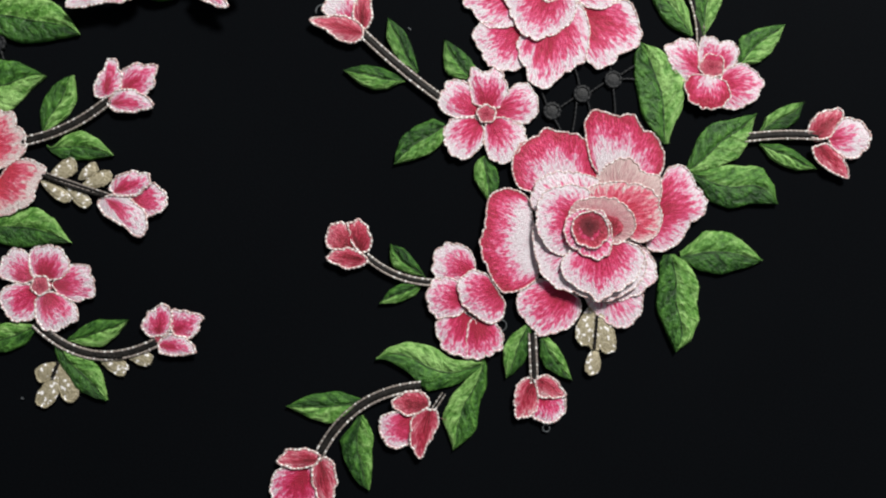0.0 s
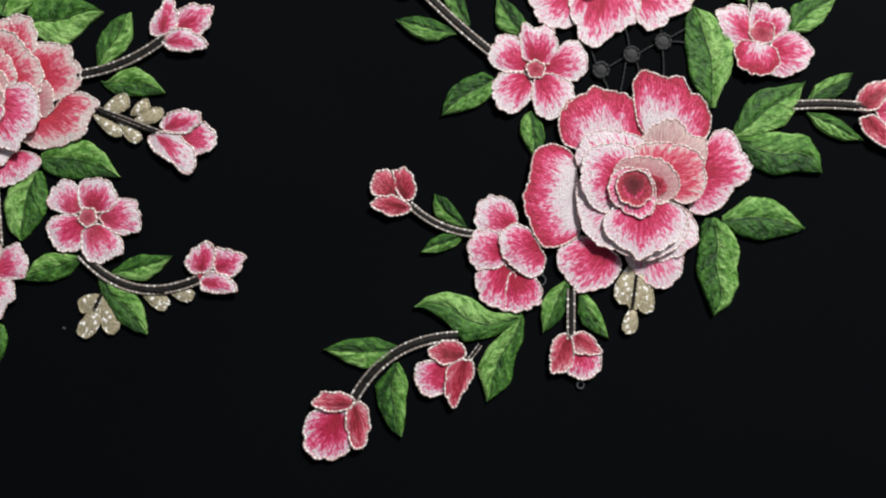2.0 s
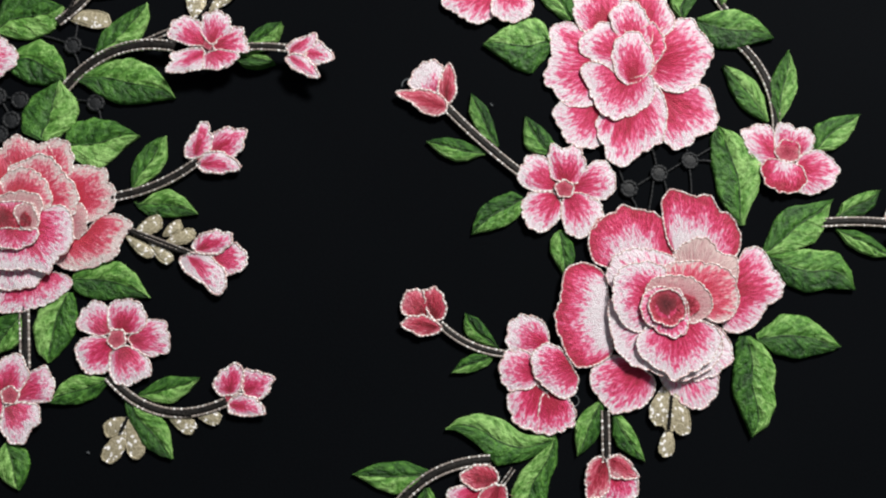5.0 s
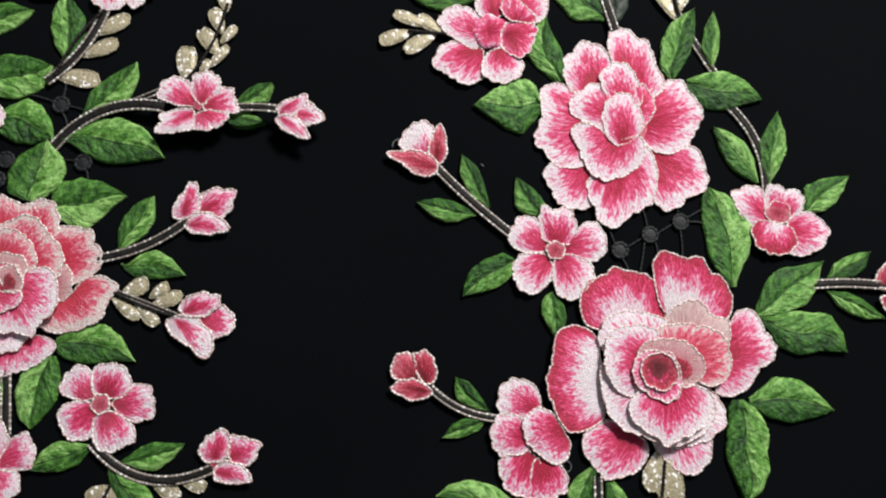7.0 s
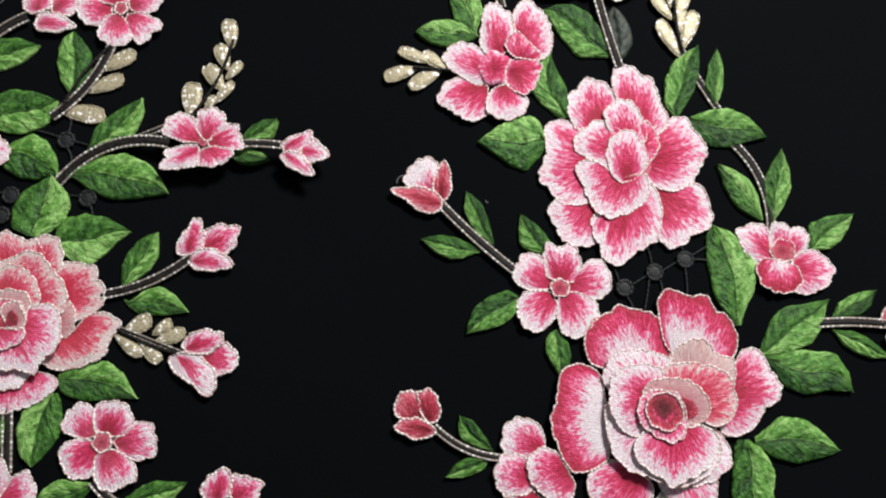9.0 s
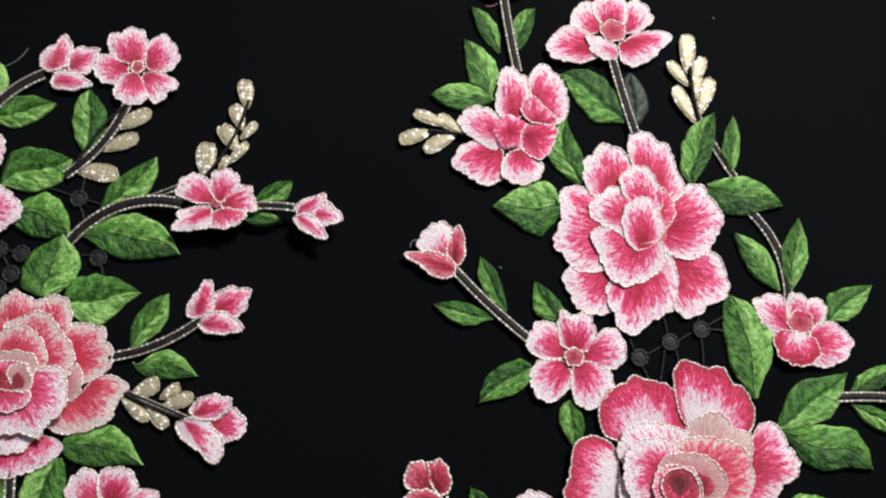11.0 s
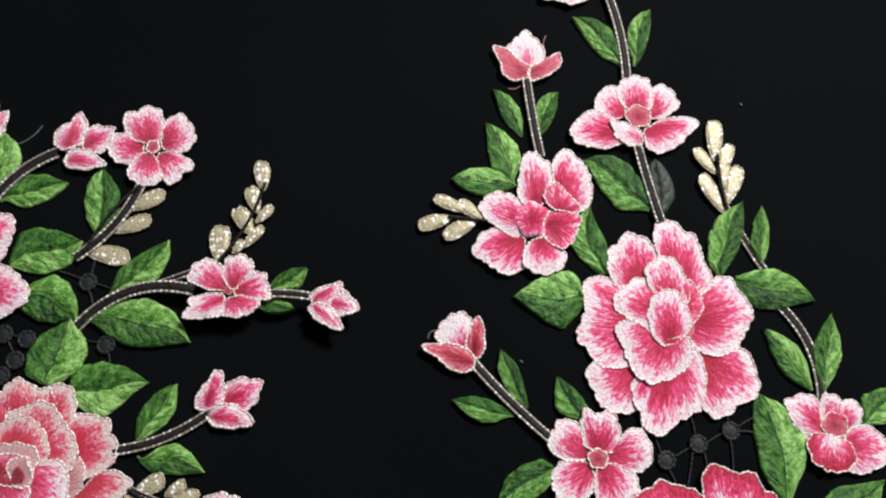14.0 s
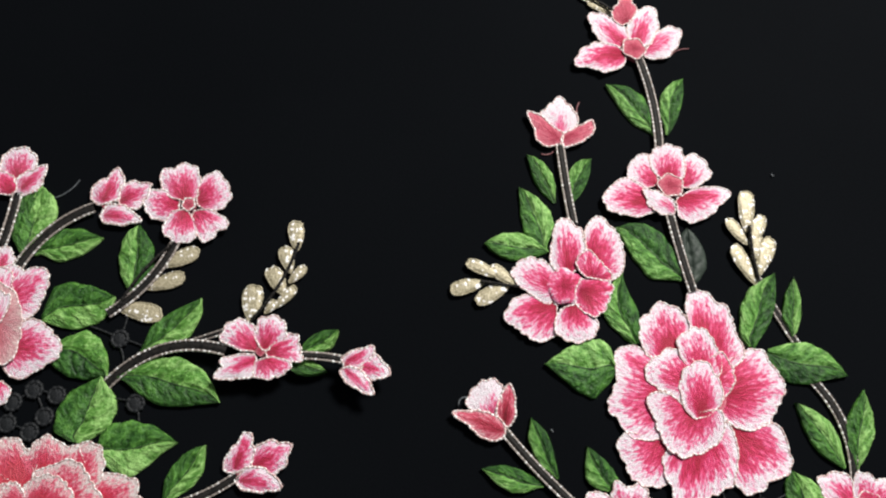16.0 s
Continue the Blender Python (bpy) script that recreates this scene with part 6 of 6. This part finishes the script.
petal(f, -107.2, 55.2, -100.7, 55.8, (6.6, 5.5, 4.7, 4.3, 4.2, 4.0, 3.9, 4.0, 4.3, 5.0, 5.9, 6.0, 6.4, 7.5, 6.5, 5.9, 4.6, 3.8, 3.5, 3.3, 3.4, 3.7, 4.2, 5.0, 6.8, 8.0), z=2.1, g0=-0.2, g1=1.0, cord=0.42)
f = flower(left_spray, "bud", -103.0, 23.2, 1.5, 1.4, "opening pink bud with a long white-tipped petal", ring=False)
petal(f, -105.8, 24.4, -100.2, 27.2, (7.2, 5.5, 4.7, 4.3, 4.3, 3.9, 3.8, 3.9, 4.3, 5.0, 5.4, 6.3, 7.3, 6.4, 6.0, 5.0, 4.3, 3.9, 3.8, 4.0, 4.1, 4.3, 4.7, 5.5, 6.3, 6.8), z=2.3, g0=-0.2, g1=1.0, cord=0.42)
petal(f, -100.3, 21.4, -93.8, 21.9, (5.5, 5.5, 5.8, 5.3, 5.2, 5.5, 5.4, 5.2, 5.4, 5.3, 5.2, 5.3, 5.9, 5.9, 5.7, 5.8, 5.2, 5.0, 5.1, 5.5, 5.2, 5.3, 5.7, 5.5, 5.5, 5.8), z=1.6, g0=-0.05, g1=1.0, cord=0.42)
petal(f, -108.4, 21.9, -102.0, 17.1, (9.0, 8.0, 7.7, 6.5, 5.4, 4.9, 4.7, 4.9, 5.3, 6.2, 6.4, 6.8, 7.9, 8.9, 10.1, 8.3, 6.8, 5.1, 4.3, 3.9, 3.7, 3.9, 4.4, 5.4, 8.3, 9.7), z=2.0, g0=0.0, g1=1.3, cord=0.42)
f = flower(left_spray, "bud", -90.5, -26.1, 1.5, 1.4, "three-petalled bud with crimson hearts", ring=False)
petal(f, -90.5, -24.5, -90.4, -20.3, (5.0, 4.4, 4.2, 4.2, 4.4, 4.3, 4.5, 5.0, 5.7, 5.5, 5.6, 5.8, 5.0, 4.7, 4.7, 4.8, 4.6, 4.6, 4.9, 4.6, 4.5, 4.6, 5.1, 6.1, 6.0, 5.9), z=1.7, g0=-0.2, g1=1.0, cord=0.42)
petal(f, -86.0, -24.0, -81.4, -21.0, (5.2, 4.5, 4.2, 4.1, 4.1, 4.3, 4.8, 5.9, 5.7, 5.1, 4.8, 4.9, 4.9, 4.8, 5.1, 4.7, 4.5, 4.6, 4.9, 5.2, 4.9, 5.0, 4.8, 4.9, 5.3, 6.3), z=1.8, g0=-0.15, g1=1.0, cord=0.42)
petal(f, -90.1, -28.4, -84.3, -28.6, (6.0, 5.1, 4.7, 4.0, 3.5, 3.3, 3.3, 3.5, 4.0, 4.5, 4.5, 4.9, 5.7, 6.0, 5.6, 5.6, 4.2, 3.5, 3.2, 3.1, 3.2, 3.4, 3.7, 4.1, 5.1, 7.2), z=2.1, g0=-0.15, g1=1.05, cord=0.42)

# cream sprigs
f = sprig(left_spray, -130.0, 30.2, -109.0, 23.0, -0.03)
drop(f, -127.3, 29.4, -118.7, 34.9, 5.9, z=1.3)
drop(f, -117.5, 29.4, -111.8, 33.9, 4.3, z=1.3)
drop(f, -116.2, 26.7, -106.6, 30.6, 5.1, z=1.3)
drop(f, -130.0, 27.6, -120.7, 21.2, 4.0, z=1.3)
drop(f, -121.9, 26.1, -114.0, 19.3, 4.4, z=1.3)
f = sprig(left_spray, -124.1, -34.0, -126.1, -39.2, 0)
drop(f, -124.2, -35.5, -132.3, -39.4, 6.1)
drop(f, -124.7, -38.6, -130.5, -49.7, 6.4)
drop(f, -124.2, -35.9, -119.2, -47.7, 6.4)
f = sprig(left_spray, -111.1, -31.9, -102.5, -32.5, 0)
drop(f, -110.6, -32.3, -100.8, -37.9, 5.3)
drop(f, -101.6, -31.1, -92.4, -34.1, 4.9)
f = sprig(left_spray, -112.7, 109.1, -100.7, 139.2, -0.06)
drop(f, -101.3, 137.4, -103.4, 147.9, 5.8, z=1.3)
drop(f, -102.3, 128.7, -106.1, 137.7, 5.3, z=1.3)
drop(f, -103.5, 120.3, -109.6, 129.3, 6.1, z=1.3)
drop(f, -113.4, 109.9, -114.2, 122.0, 7.5, z=1.3)
drop(f, -101.6, 124.7, -96.7, 131.0, 3.7, z=1.3)
drop(f, -104.9, 115.2, -99.1, 122.9, 3.6, z=1.3)
drop(f, -108.3, 112.5, -105.1, 117.4, 3.2, z=1.3)
f = sprig(left_spray, -145.2, 134.4, -160.2, 108.3, -0.06)
drop(f, -147.8, 125.8, -136.4, 132.5, 6.1)
drop(f, -151.5, 116.9, -139.1, 122.7, 5.7)
drop(f, -159.8, 108.5, -144.3, 107.4, 6.8)

# ---- loose threads and lint on the cloth ----
lint(-193.9, 146.6, -186.3, 155.0, -0.1, 0.3, GREY_LINT, label="pale grey loose thread standing off a leaf")
lint(34.1, 234.5, 42.0, 239.2, 0.15, 0.25, LINT, label="short pink loose thread beside a petal")
lint(-1.6, 203.6, -1.1, 209.9, 0.1, 0.3, LINT, label="short pink loose thread at a bud")
lint(-9.1, 188.8, -14.6, 185.8, 0.2, 0.3, LINT, label="short pink loose thread at a stem")
lint(74.3, 187.8, 75.0, 186.9, 0, 0.35, GREY_LINT, label="tiny speck of grey lint on black cloth")
lint(-137.5, -46.6, -136.7, -46.9, 0, 0.4, GREY_LINT, label="tiny speck of grey lint on black cloth")
lint(-4.3, 83.1, -3.4, 82.3, 0, 0.3, GREY_LINT, label="tiny speck of grey lint on black cloth")
lint(12.4, -52.9, 7.0, -54.2, 0.2, 0.12, LINT, z=1.6, label="faint red loose thread beside a bud")
lint(-36.8, 87.6, -33.4, 90.6, 0.3, 0.35, GREY_LINT, z=1.0, label="grey loose thread end at a half-open bud")


def thread_loop(x, y, r, label):
    """A small loop of clear grey thread that stands out from a motif."""
    ring = [(r * math.cos(k / 18 * math.tau), r * math.sin(k / 18 * math.tau), 0) for k in range(18)]
    tagged(twisted_cord("thread_loop", ring, 0.28, GREY_LINT, None, (x, y, 0.9), closed=True), label, "thread")


thread_loop(28.4, -22.0, 1.9, "small loop of grey thread at a petal rim")
thread_loop(44.2, -58.2, 1.2, "small loop of grey thread under a hanging bud")
